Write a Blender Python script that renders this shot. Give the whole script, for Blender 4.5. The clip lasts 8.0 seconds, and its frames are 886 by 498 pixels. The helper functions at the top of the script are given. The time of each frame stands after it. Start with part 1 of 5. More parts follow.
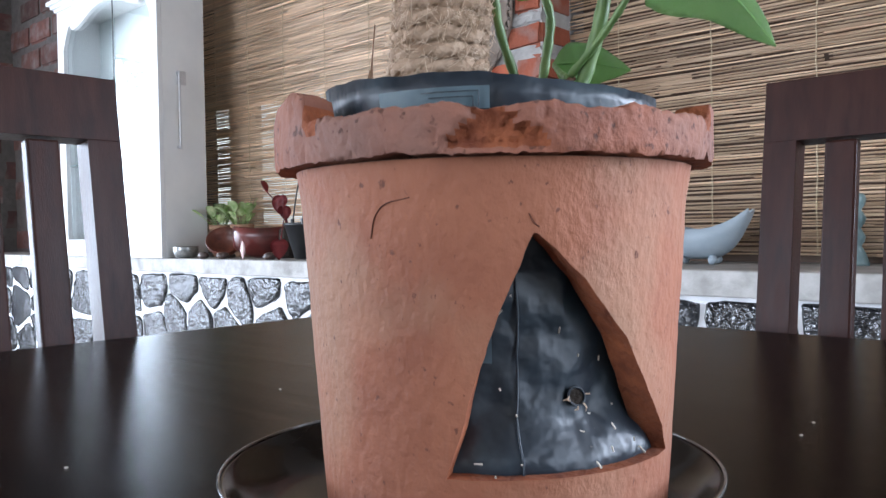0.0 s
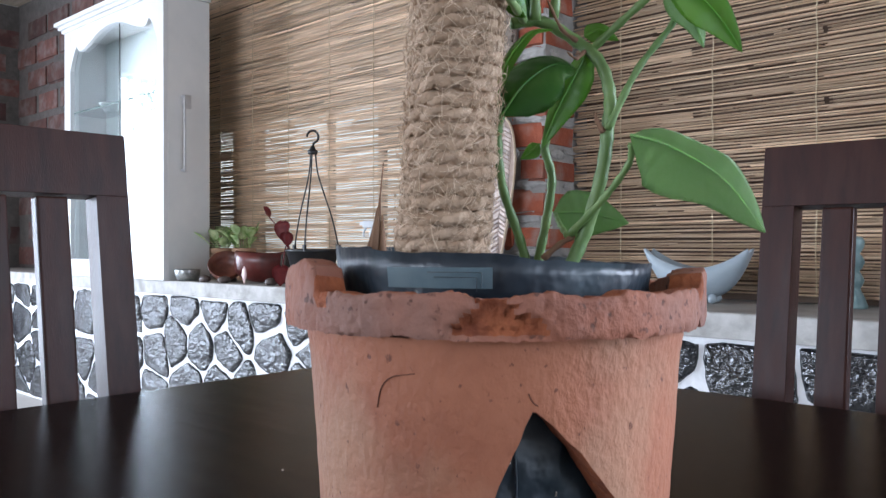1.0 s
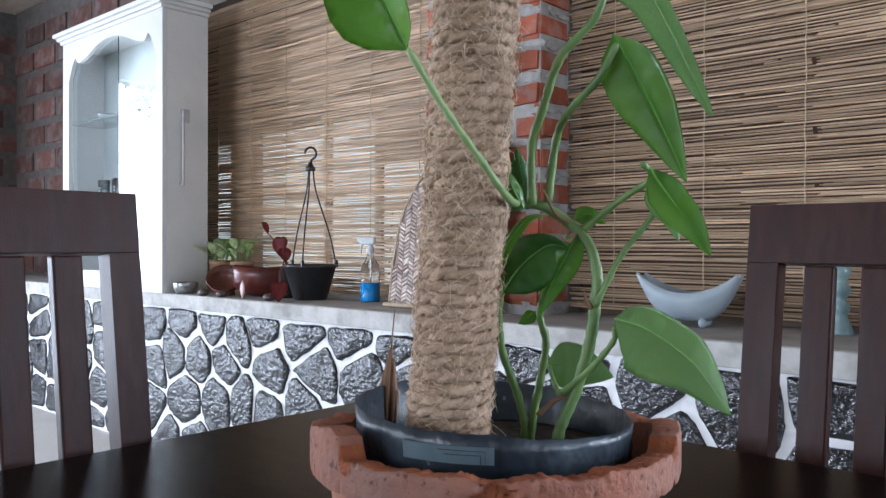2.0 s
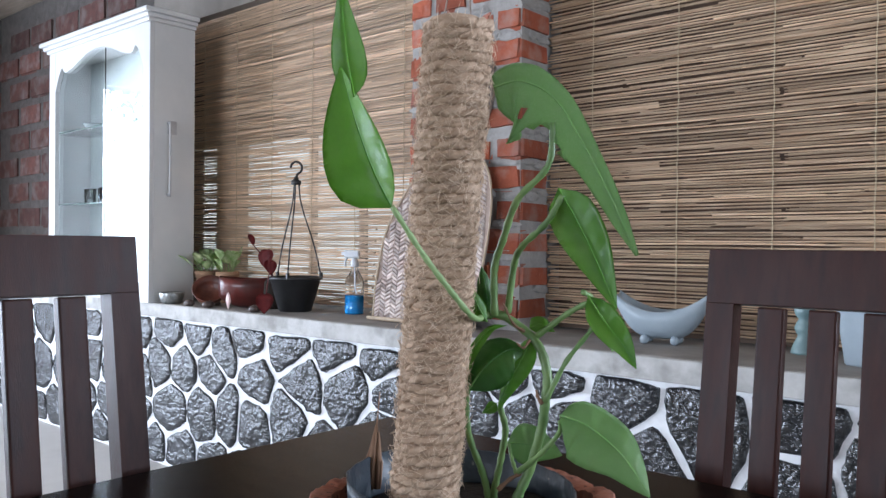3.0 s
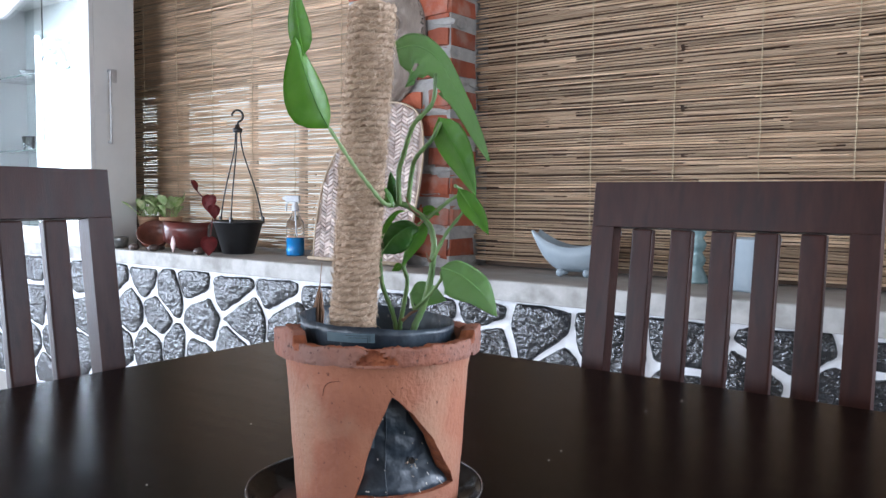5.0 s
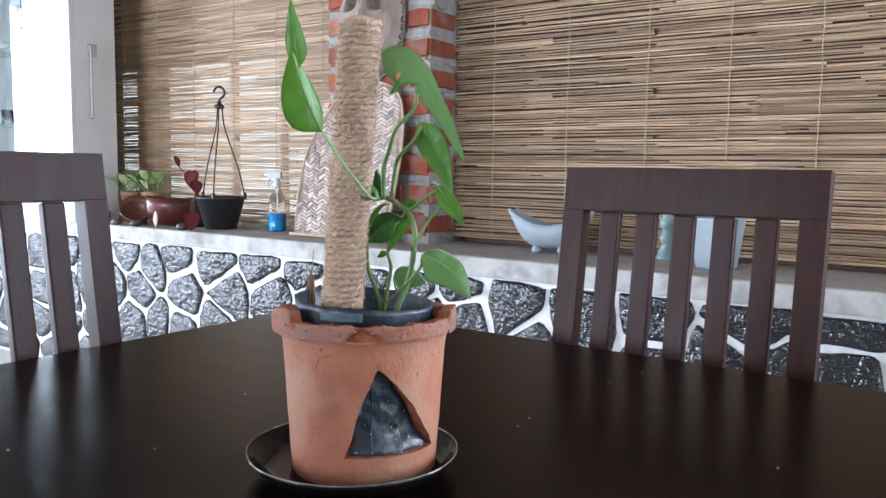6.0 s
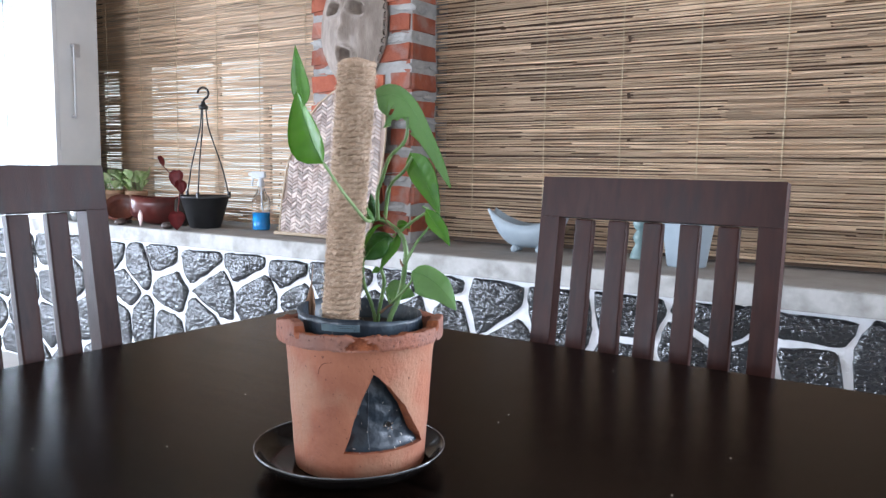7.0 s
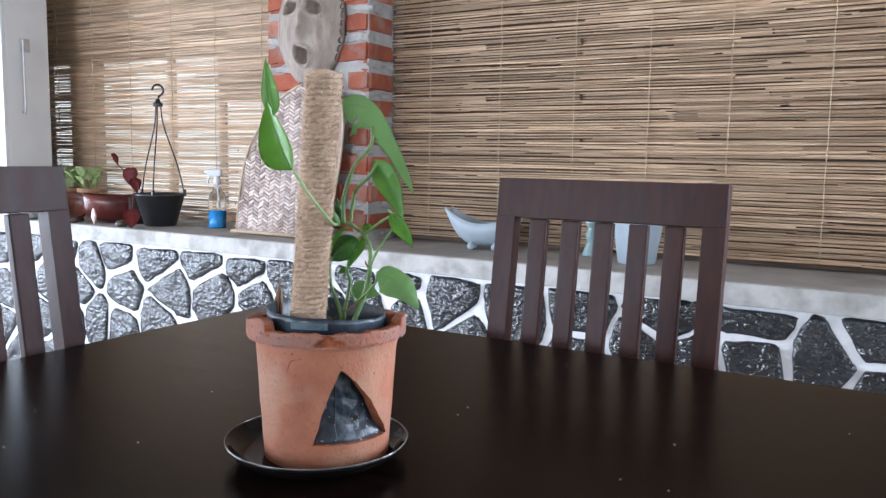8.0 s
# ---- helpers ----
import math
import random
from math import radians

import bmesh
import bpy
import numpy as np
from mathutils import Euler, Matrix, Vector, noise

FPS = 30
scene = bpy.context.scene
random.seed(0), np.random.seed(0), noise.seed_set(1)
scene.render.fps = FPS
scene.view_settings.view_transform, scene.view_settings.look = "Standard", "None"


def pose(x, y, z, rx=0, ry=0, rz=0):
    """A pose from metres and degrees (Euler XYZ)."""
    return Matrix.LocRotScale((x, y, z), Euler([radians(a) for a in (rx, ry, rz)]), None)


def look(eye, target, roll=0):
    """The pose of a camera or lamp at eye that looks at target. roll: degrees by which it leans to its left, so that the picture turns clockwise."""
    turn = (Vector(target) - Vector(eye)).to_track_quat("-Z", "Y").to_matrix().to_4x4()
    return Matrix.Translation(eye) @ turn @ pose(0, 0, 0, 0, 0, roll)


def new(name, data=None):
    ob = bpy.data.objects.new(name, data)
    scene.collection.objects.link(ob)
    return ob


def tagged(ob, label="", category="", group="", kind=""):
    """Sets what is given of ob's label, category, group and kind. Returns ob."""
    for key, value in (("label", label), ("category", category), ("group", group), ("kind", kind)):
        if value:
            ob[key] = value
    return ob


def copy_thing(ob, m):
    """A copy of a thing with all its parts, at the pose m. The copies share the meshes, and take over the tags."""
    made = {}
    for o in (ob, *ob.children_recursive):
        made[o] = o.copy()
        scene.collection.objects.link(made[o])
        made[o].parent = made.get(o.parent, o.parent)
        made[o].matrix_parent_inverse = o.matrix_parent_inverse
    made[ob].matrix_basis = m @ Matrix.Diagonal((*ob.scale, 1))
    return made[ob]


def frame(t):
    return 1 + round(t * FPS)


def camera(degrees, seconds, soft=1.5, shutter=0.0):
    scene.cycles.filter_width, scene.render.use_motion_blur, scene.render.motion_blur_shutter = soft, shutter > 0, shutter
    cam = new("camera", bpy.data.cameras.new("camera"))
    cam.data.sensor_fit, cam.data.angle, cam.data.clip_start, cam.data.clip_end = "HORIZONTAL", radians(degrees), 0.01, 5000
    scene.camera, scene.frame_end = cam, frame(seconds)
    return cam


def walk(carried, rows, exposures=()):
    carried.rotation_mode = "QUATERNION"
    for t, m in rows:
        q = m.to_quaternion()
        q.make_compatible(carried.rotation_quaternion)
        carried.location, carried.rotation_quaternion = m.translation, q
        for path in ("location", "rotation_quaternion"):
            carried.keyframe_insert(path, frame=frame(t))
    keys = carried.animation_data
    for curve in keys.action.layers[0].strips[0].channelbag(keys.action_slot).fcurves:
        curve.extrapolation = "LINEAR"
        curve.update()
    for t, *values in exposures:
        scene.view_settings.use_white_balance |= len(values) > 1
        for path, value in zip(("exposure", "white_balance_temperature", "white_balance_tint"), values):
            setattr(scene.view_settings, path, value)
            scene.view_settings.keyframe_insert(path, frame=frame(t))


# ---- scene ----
cam = camera(58.1, 8.0, soft=1.4, shutter=0.2)
PATH = [
    (0, (0.091, 0.094, 0.87), (-1.26, 1.568, 0.826), -0.9),
    (0.5, (0.097, 0.09, 0.897), (-1.254, 1.565, 0.875), -0.6),
    (1, (0.099, 0.084, 0.926), (-1.253, 1.557, 0.919), 0.0),
    (1.5, (0.101, 0.073, 0.9605), (-1.247, 1.55, 0.957), 0.2),
    (2, (0.124, 0.048, 1.001), (-1.218, 1.53, 0.989), 0.2),
    (3.5, (0.213, -0.045, 1.069), (-1.077, 1.483, 1.05), 0.6),
    (4, (0.257, -0.09, 1.052), (-1.008, 1.458, 1.0), 0.4),
    (4.5, (0.294, -0.123, 1.045), (-0.933, 1.454, 0.958), 0.5),
    (5, (0.336, -0.165, 1.026), (-0.855, 1.436, 0.897), 0.5),
    (6.5, (0.402, -0.263, 1.065), (-0.725, 1.375, 0.854), 0.9),
    (7, (0.422, -0.302, 1.08), (-0.679, 1.354, 0.865), 0.8),
    (7.5, (0.424, -0.325, 1.085), (-0.624, 1.364, 0.863), 0.9),
    (8, (0.44, -0.345, 1.091), (-0.565, 1.37, 0.868), 1.0),
]
walk(cam, [(t, look(eye, target, roll)) for t, eye, target, roll in PATH],
     exposures=[(0, 0.2), (1, 0.0), (2, -0.2), (3.5, -0.06), (4, -0.08), (5, 0.12), (6.5, 0.33), (8, 0.35)])

# ---- world and light ----
world = bpy.data.worlds.new("world")
scene.world = world
world.use_nodes = True
wn = world.node_tree
sky = wn.nodes.new("ShaderNodeTexSky")
sky.sky_type = "NISHITA"
sky.sun_disc = False
sky.sun_elevation, sky.sun_rotation = radians(49), radians(183)
wn.nodes["Background"].inputs[1].default_value = 0.12
wn.links.new(sky.outputs[0], wn.nodes["Background"].inputs[0])
sun = new("sun", bpy.data.lights.new("sun", "SUN"))
sun.data.energy, sun.data.angle, sun.data.color = 5.0, radians(0.6), (1, 0.95, 0.88)
sun.matrix_world = look((0.3, -6, 7), (0.0, 0.0, 0.0))


def opening_light(name, eye, target, sx, sz, power, color=(0.70, 0.805, 1.0)):
    l = new(name, bpy.data.lights.new(name, "AREA"))
    l.data.shape, l.data.size, l.data.size_y, l.data.energy, l.data.color = "RECTANGLE", sx, sz, power, color
    l.matrix_world = look(eye, target)
    return l


# skylight entering by the open sides of the room; the south one is added fill
opening_light("daylight_west", (-6.36, -1.0, 1.18), (0, -1.0, 1.18), 3.5, 2.3, 460)
opening_light("daylight_east", (3.75, 0.95, 1.45), (0, 0.95, 1.45), 2.5, 1.8, 85)
opening_light("daylight_north", (2.35, 2.66, 1.5), (2.35, 0, 1.3), 1.9, 1.4, 230)
# invented fill lamp that brightens the west blind and the pot's front
opening_light("fill_south", (-2.2, -4.24, 1.5), (-2.2, 0, 1.5), 2.4, 1.5, 165)


# ---- materials ----
def mat(name, c1, c2, scale=8.0, rough=0.6, bump=0.0, bump_scale=60.0, stretch=(1, 1, 1), metal=0.0, spec=0.5, rand=0.0, rough_var=0.0,
        coat=0.0, stain=None, stain_scale=3.0, stain_amt=0.5, island=0.0, dist=0.002, trans=0.0, speck=None, bump_detail=6):
    m = bpy.data.materials.new(name)
    m.use_nodes = True
    nt = m.node_tree
    N, L = nt.nodes, nt.links
    b = N["Principled BSDF"]
    tc = N.new("ShaderNodeTexCoord")
    mp = N.new("ShaderNodeMapping")
    mp.inputs["Scale"].default_value = stretch
    L.new(tc.outputs["Object"], mp.inputs[0])
    oi = N.new("ShaderNodeObjectInfo")
    off = N.new("ShaderNodeVectorMath")
    off.operation = "MULTIPLY_ADD"
    off.inputs[1].default_value = (7.3, 3.1, 5.7)
    L.new(oi.outputs["Random"], off.inputs[0])
    L.new(mp.outputs[0], off.inputs[2])
    nz = N.new("ShaderNodeTexNoise")
    nz.inputs["Scale"].default_value, nz.inputs["Detail"].default_value, nz.inputs["Roughness"].default_value = scale, 6, 0.62
    L.new(off.outputs[0], nz.inputs["Vector"])
    rmp = N.new("ShaderNodeMapRange")
    rmp.inputs[1].default_value, rmp.inputs[2].default_value = 0.3, 0.7
    L.new(nz.outputs["Fac"], rmp.inputs[0])
    mix = N.new("ShaderNodeMix")
    mix.data_type = "RGBA"
    mix.inputs[6].default_value, mix.inputs[7].default_value = (*c1, 1), (*c2, 1)
    L.new(rmp.outputs[0], mix.inputs[0])
    col = mix.outputs[2]
    if stain:
        n2 = N.new("ShaderNodeTexNoise")
        n2.inputs["Scale"].default_value, n2.inputs["Detail"].default_value = stain_scale, 5
        L.new(off.outputs[0], n2.inputs["Vector"])
        r2 = N.new("ShaderNodeMapRange")
        r2.inputs[1].default_value, r2.inputs[2].default_value, r2.inputs[4].default_value = 0.48, 0.68, stain_amt
        L.new(n2.outputs["Fac"], r2.inputs[0])
        mx = N.new("ShaderNodeMix")
        mx.data_type = "RGBA"
        mx.inputs[7].default_value = (*stain, 1)
        L.new(r2.outputs[0], mx.inputs[0])
        L.new(col, mx.inputs[6])
        col = mx.outputs[2]
    if speck:
        n6 = N.new("ShaderNodeTexNoise")
        n6.inputs["Scale"].default_value, n6.inputs["Detail"].default_value = speck[1], 3
        L.new(off.outputs[0], n6.inputs["Vector"])
        r6 = N.new("ShaderNodeMapRange")
        r6.inputs[1].default_value, r6.inputs[2].default_value, r6.inputs[4].default_value = speck[2], speck[2] + 0.07, 0.85
        L.new(n6.outputs["Fac"], r6.inputs[0])
        m6 = N.new("ShaderNodeMix")
        m6.data_type = "RGBA"
        m6.inputs[7].default_value = (*speck[0], 1)
        L.new(r6.outputs[0], m6.inputs[0])
        L.new(col, m6.inputs[6])
        col = m6.outputs[2]
    for amount, src in ((rand, oi.outputs["Random"]), (island, None)):
        if amount:
            if src is None:
                src = N.new("ShaderNodeNewGeometry").outputs["Random Per Island"]
            r3 = N.new("ShaderNodeMapRange")
            r3.inputs[3].default_value, r3.inputs[4].default_value = 1 - amount, 1 + amount
            L.new(src, r3.inputs[0])
            hs = N.new("ShaderNodeHueSaturation")
            L.new(r3.outputs[0], hs.inputs["Value"])
            L.new(col, hs.inputs["Color"])
            col = hs.outputs[0]
    L.new(col, b.inputs["Base Color"])
    b.inputs["Roughness"].default_value = rough
    if rough_var:
        r4 = N.new("ShaderNodeMapRange")
        r4.inputs[3].default_value, r4.inputs[4].default_value = max(0.02, rough - rough_var), min(1, rough + rough_var)
        L.new(nz.outputs["Fac"], r4.inputs[0])
        L.new(r4.outputs[0], b.inputs["Roughness"])
    b.inputs["Metallic"].default_value = metal
    b.inputs["Specular IOR Level"].default_value = spec
    b.inputs["Coat Weight"].default_value = coat
    b.inputs["Coat Roughness"].default_value = 0.15
    b.inputs["Transmission Weight"].default_value = trans
    if bump:
        n5 = N.new("ShaderNodeTexNoise")
        n5.inputs["Scale"].default_value, n5.inputs["Detail"].default_value = bump_scale, bump_detail
        L.new(off.outputs[0], n5.inputs["Vector"])
        bp = N.new("ShaderNodeBump")
        bp.inputs["Strength"].default_value, bp.inputs["Distance"].default_value = bump, dist
        L.new(n5.outputs["Fac"], bp.inputs["Height"])
        L.new(bp.outputs[0], b.inputs["Normal"])
    return m


def glass_mat(name, color, rough=0.0, ior=1.45):
    m = bpy.data.materials.new(name)
    m.use_nodes = True
    b = m.node_tree.nodes["Principled BSDF"]
    b.inputs["Base Color"].default_value = (*color, 1)
    b.inputs["Roughness"].default_value, b.inputs["IOR"].default_value, b.inputs["Transmission Weight"].default_value = rough, ior, 1.0
    return m


M_TABLE = mat("dark_varnished_wood", (0.0024, 0.0014, 0.0011), (0.0075, 0.0037, 0.0025), 5, 0.22, 0.08, 90, (1, 14, 14), rough_var=0.07, spec=0.075, stain=(0.016, 0.009, 0.006), stain_amt=0.35)
M_CHAIR = mat("dark_stained_chair_wood", (0.017, 0.0043, 0.0029), (0.04, 0.0102, 0.0062), 5, 0.4, 0.15, 70, (10, 10, 1.5), rough_var=0.12, spec=0.17, stain=(0.055, 0.018, 0.012), stain_amt=0.4, stain_scale=6)
M_STONE = mat("black_painted_stone", (0.006, 0.0068, 0.0085), (0.017, 0.0185, 0.022), 10, 0.2, 0.8, 62, rand=0.35, rough_var=0.07, dist=0.014, spec=0.75, bump_detail=2)
M_MORTAR = mat("white_painted_mortar", (0.76, 0.77, 0.79), (0.86, 0.86, 0.87), 8, 0.7, 0.6, 45, dist=0.008, stain=(0.45, 0.46, 0.48), stain_scale=19, stain_amt=0.3)
M_CEMENT = mat("grey_cement", (0.24, 0.225, 0.205), (0.36, 0.345, 0.32), 5, 0.75, 0.4, 50, stain=(0.17, 0.155, 0.14), stain_scale=4, stain_amt=0.6)
M_CEMENT_EDGE = mat("limewashed_cement_edge", (0.36, 0.35, 0.33), (0.56, 0.55, 0.53), 9, 0.8, 0.9, 32, stain=(0.24, 0.23, 0.21), stain_scale=11, stain_amt=0.75, dist=0.006)
M_BRICK = mat("red_brick", (0.24, 0.053, 0.026), (0.37, 0.095, 0.043), 14, 0.85, 0.6, 90, rand=0.3, stain=(0.3, 0.25, 0.22), stain_scale=13, stain_amt=0.5, dist=0.006)
# the shade on the wall beside the cabinet is put into this brick colour
M_BRICK_SHADED = mat("shade_darkened_brick", (0.055, 0.023, 0.019), (0.1, 0.036, 0.028), 14, 0.9, 0.6, 70, rand=0.45, stain=(0.14, 0.12, 0.11), stain_scale=9, stain_amt=0.7, dist=0.004)
M_JOINT = mat("grey_mortar", (0.23, 0.218, 0.205), (0.37, 0.355, 0.335), 18, 0.9, 0.8, 70, dist=0.005)
# mortar of that wall, likewise darkened in place of shade
M_JOINT_SHADED = mat("shade_darkened_mortar", (0.05, 0.044, 0.04), (0.09, 0.08, 0.072), 18, 0.9, 0.8, 70, dist=0.005)
M_PLASTER = mat("grey_plaster", (0.17, 0.15, 0.13), (0.26, 0.235, 0.21), 4, 0.85, 0.3, 40, stain=(0.24, 0.22, 0.2), stain_amt=0.5)
M_WALL = mat("pale_wall_paint", (0.6, 0.58, 0.54), (0.7, 0.68, 0.64), 3, 0.8, 0.2, 40)
M_FLOOR = mat("pale_cement_floor", (0.5, 0.47, 0.43), (0.64, 0.61, 0.57), 3, 0.5, 0.2, 40, stain=(0.4, 0.37, 0.33))
M_CEIL = mat("ceiling_boards", (0.2, 0.16, 0.125), (0.3, 0.245, 0.2), 4, 0.7, 0.2, 40, (1, 8, 1))
M_WHITE = mat("white_cabinet_paint", (0.53, 0.54, 0.54), (0.61, 0.61, 0.6), 4, 0.38, 0.15, 60, stain=(0.66, 0.65, 0.62), stain_scale=5, stain_amt=0.35)
M_SHUTTER = mat("brown_shutter_boards", (0.09, 0.055, 0.035), (0.16, 0.1, 0.065), 5, 0.7, 0.3, 50, (1, 1, 8))
M_REED = mat("split_reed", (0.49, 0.34, 0.22), (0.79, 0.61, 0.43), 3.0, 0.55, 0.4, 60, (2.2, 30, 30), rand=0.22, island=0.42, stain=(0.23, 0.11, 0.052), stain_scale=3.2, stain_amt=0.6)
# lighter copy of the reed colour, painting in the west blind's backlight
M_REED_BACKLIT = mat("backlit_split_reed", (0.6, 0.44, 0.3), (0.9, 0.73, 0.55), 3.0, 0.55, 0.4, 60, (2.2, 30, 30), rand=0.2, island=0.36, stain=(0.34, 0.19, 0.1), stain_scale=3.2, stain_amt=0.5)
M_CORD = mat("cotton_cord", (0.5, 0.4, 0.26), (0.6, 0.5, 0.34), 60, 0.9)
M_TERRA = mat("terracotta", (0.23, 0.07, 0.034), (0.4, 0.15, 0.08), 13, 0.72, 1.0, 240, (1, 1, 0.8), rough_var=0.12, stain=(0.38, 0.235, 0.15), stain_scale=16, stain_amt=0.55, dist=0.0013, speck=((0.12, 0.04, 0.024), 300, 0.665))
M_TERRA_RIM = mat("pitted_terracotta_rim", (0.22, 0.068, 0.036), (0.4, 0.14, 0.078), 24, 0.78, 1.0, 210, rough_var=0.12, stain=(0.2, 0.13, 0.11), stain_scale=11, stain_amt=0.6, dist=0.0015, speck=((0.08, 0.03, 0.02), 230, 0.6))
M_TERRA_RAW = mat("broken_terracotta", (0.17, 0.043, 0.018), (0.38, 0.115, 0.045), 70, 0.92, 1.0, 220, dist=0.003)
M_SAUCER = mat("black_glazed_saucer", (0.006, 0.005, 0.005), (0.014, 0.011, 0.009), 12, 0.14, 0.05, 60, coat=0.05, spec=0.14)
# the blue-grey stain patches paint the film's sheen into its colour
M_BAG = mat("black_film_painted_sheen", (0.011, 0.0175, 0.026), (0.027, 0.04, 0.054), 24, 0.4, 0.8, 48, rough_var=0.14, stain=(0.075, 0.105, 0.125), stain_scale=30, stain_amt=0.5, dist=0.0045, speck=((0.2, 0.19, 0.17), 160, 0.72), bump_detail=3)
M_LABEL = mat("pale_blue_print", (0.14, 0.22, 0.26), (0.22, 0.31, 0.35), 60, 0.4)
M_SOIL = mat("dark_soil", (0.015, 0.01, 0.007), (0.04, 0.028, 0.02), 120, 0.95, 1.0, 200, dist=0.004)
M_FIBRE = mat("pale_coir_hair", (0.5, 0.36, 0.245), (0.7, 0.55, 0.42), 90, 0.8)
M_COIR = mat("coir_rope", (0.36, 0.235, 0.15), (0.58, 0.42, 0.3), 120, 0.9, 1.0, 400, (1, 1, 1), stain=(0.2, 0.12, 0.065), stain_scale=34, stain_amt=0.55, dist=0.002, island=0.2)


def let_light_through(m, amount, color):
    """Mixes thin-fibre translucency into a material, so that backlit pieces glow softly."""
    nt = m.node_tree
    tr, mx = nt.nodes.new("ShaderNodeBsdfTranslucent"), nt.nodes.new("ShaderNodeMixShader")
    tr.inputs[0].default_value, mx.inputs[0].default_value = (*color, 1), amount
    nt.links.new(nt.nodes["Principled BSDF"].outputs[0], mx.inputs[1])
    nt.links.new(tr.outputs[0], mx.inputs[2])
    nt.links.new(mx.outputs[0], nt.nodes["Material Output"].inputs[0])


let_light_through(M_REED, 0.4, (0.72, 0.54, 0.38))
let_light_through(M_REED_BACKLIT, 0.42, (0.82, 0.65, 0.48))


# ---- mesh helpers ----
def link_mesh(name, bm, material, parent=None, label="", smooth=False, sharp=0.0):
    if sharp:
        for e in bm.edges:
            if len(e.link_faces) == 2 and e.calc_face_angle() > sharp:
                e.smooth = False
    me = bpy.data.meshes.new(name)
    bm.to_mesh(me)
    bm.free()
    for mm in material if isinstance(material, (list, tuple)) else [material]:
        me.materials.append(mm)
    if smooth:
        for p in me.polygons:
            p.use_smooth = True
    ob = new(name, me)
    if parent is not None:
        ob.parent = parent
    if label:
        ob["label"] = label
    return ob


def part(name, bm, material, parent, label="", smooth=False, sharp=0.0):
    return link_mesh(name, bm, material, parent, label, smooth, sharp)


def empty(name, loc=(0, 0, 0)):
    e = new(name)
    e.empty_display_size = 0.05
    e.location = loc
    return e


def box(bm, x0, x1, y0, y1, z0, z1, bevel=0.0, m=None):
    r = bmesh.ops.create_cube(bm, size=1)
    mx = Matrix.Translation(((x0 + x1) / 2, (y0 + y1) / 2, (z0 + z1) / 2)) @ Matrix.Diagonal((x1 - x0, y1 - y0, z1 - z0, 1))
    bmesh.ops.transform(bm, matrix=(m @ mx) if m else mx, verts=r["verts"])
    if bevel:
        es = list({e for v in r["verts"] for e in v.link_edges})
        bmesh.ops.bevel(bm, geom=es, offset=bevel, segments=2, affect="EDGES", profile=0.6)
    return bm


def boxm(x0, x1, y0, y1, z0, z1, bevel=0.0):
    return box(bmesh.new(), x0, x1, y0, y1, z0, z1, bevel)


def lathe(bm, prof, seg=32, centre=(0, 0), caps=True, wob=None):
    """Turned solid from (radius, z) pairs; wob(angle, i) returns a radius factor."""
    rings = []
    for i, (r, z) in enumerate(prof):
        ring = []
        for k in range(seg):
            a = 2 * math.pi * k / seg
            f = wob(a, i) if wob else 1
            ring.append(bm.verts.new((centre[0] + r * f * math.cos(a), centre[1] + r * f * math.sin(a), z)))
        rings.append(ring)
    for a, b in zip(rings, rings[1:]):
        for k in range(seg):
            bm.faces.new((a[k], a[(k + 1) % seg], b[(k + 1) % seg], b[k]))
    if caps:
        bm.faces.new(rings[0][::-1])
        bm.faces.new(rings[-1])
    return bm


def tube(bm, pts, rad, seg=8, caps=True):
    """A round bar along points; rad is one number or one for each point."""
    pts = [Vector(p) for p in pts]
    rads = rad if isinstance(rad, (list, tuple)) else [rad] * len(pts)
    rings, side = [], None
    for i, p in enumerate(pts):
        d = (pts[min(i + 1, len(pts) - 1)] - pts[max(i - 1, 0)]).normalized()
        if side is None:
            side = d.orthogonal().normalized()
        side = (side - d * side.dot(d)).normalized()
        up = d.cross(side)
        rings.append([bm.verts.new(p + rads[i] * (math.cos(2 * math.pi * k / seg) * side + math.sin(2 * math.pi * k / seg) * up)) for k in range(seg)])
    for a, b in zip(rings, rings[1:]):
        for k in range(seg):
            bm.faces.new((a[k], a[(k + 1) % seg], b[(k + 1) % seg], b[k]))
    if caps:
        bm.faces.new(rings[0][::-1])
        bm.faces.new(rings[-1])
    return bm


def smooth_path(pts, n=6):
    """Catmull-Rom points through pts."""
    p = [Vector(q) for q in pts]
    p = [2 * p[0] - p[1]] + p + [2 * p[-1] - p[-2]]
    out = []
    for i in range(1, len(p) - 2):
        for k in range(n):
            t = k / n
            a, b, c, d = p[i - 1:i + 3]
            out.append(0.5 * (2 * b + (c - a) * t + (2 * a - 5 * b + 4 * c - d) * t * t + (3 * b - a - 3 * c + d) * t ** 3))
    return out + [p[-2]]


def structure(ob, label, category):
    return tagged(ob, label, category, kind="structure")


# ---- room ----
LEDGE_Z, STONE_Y, BLIND_Y, PILLAR_Y = 0.767, 1.987, 2.36, 2.19
structure(link_mesh("floor", boxm(-6.3, 3.7, -4.2, 2.6, -0.12, 0), M_FLOOR), "pale worn cement floor of the dining veranda", "floor")
structure(link_mesh("ceiling", boxm(-6.5, 3.9, -4.4, 2.9, 2.72, 2.82), M_CEIL), "brown boarded ceiling over the dining room", "ceiling")
# unseen wall; its opening is made up to suit the fill lamp
south_bm = bmesh.new()
for xa, xb, za, zb in ((-6.5, -3.4, 0, 2.72), (-1.0, 3.9, 0, 2.72), (-3.4, -1.0, 0, 0.75), (-3.4, -1.0, 2.25, 2.72)):
    box(south_bm, xa, xb, -4.4, -4.2, za, zb)
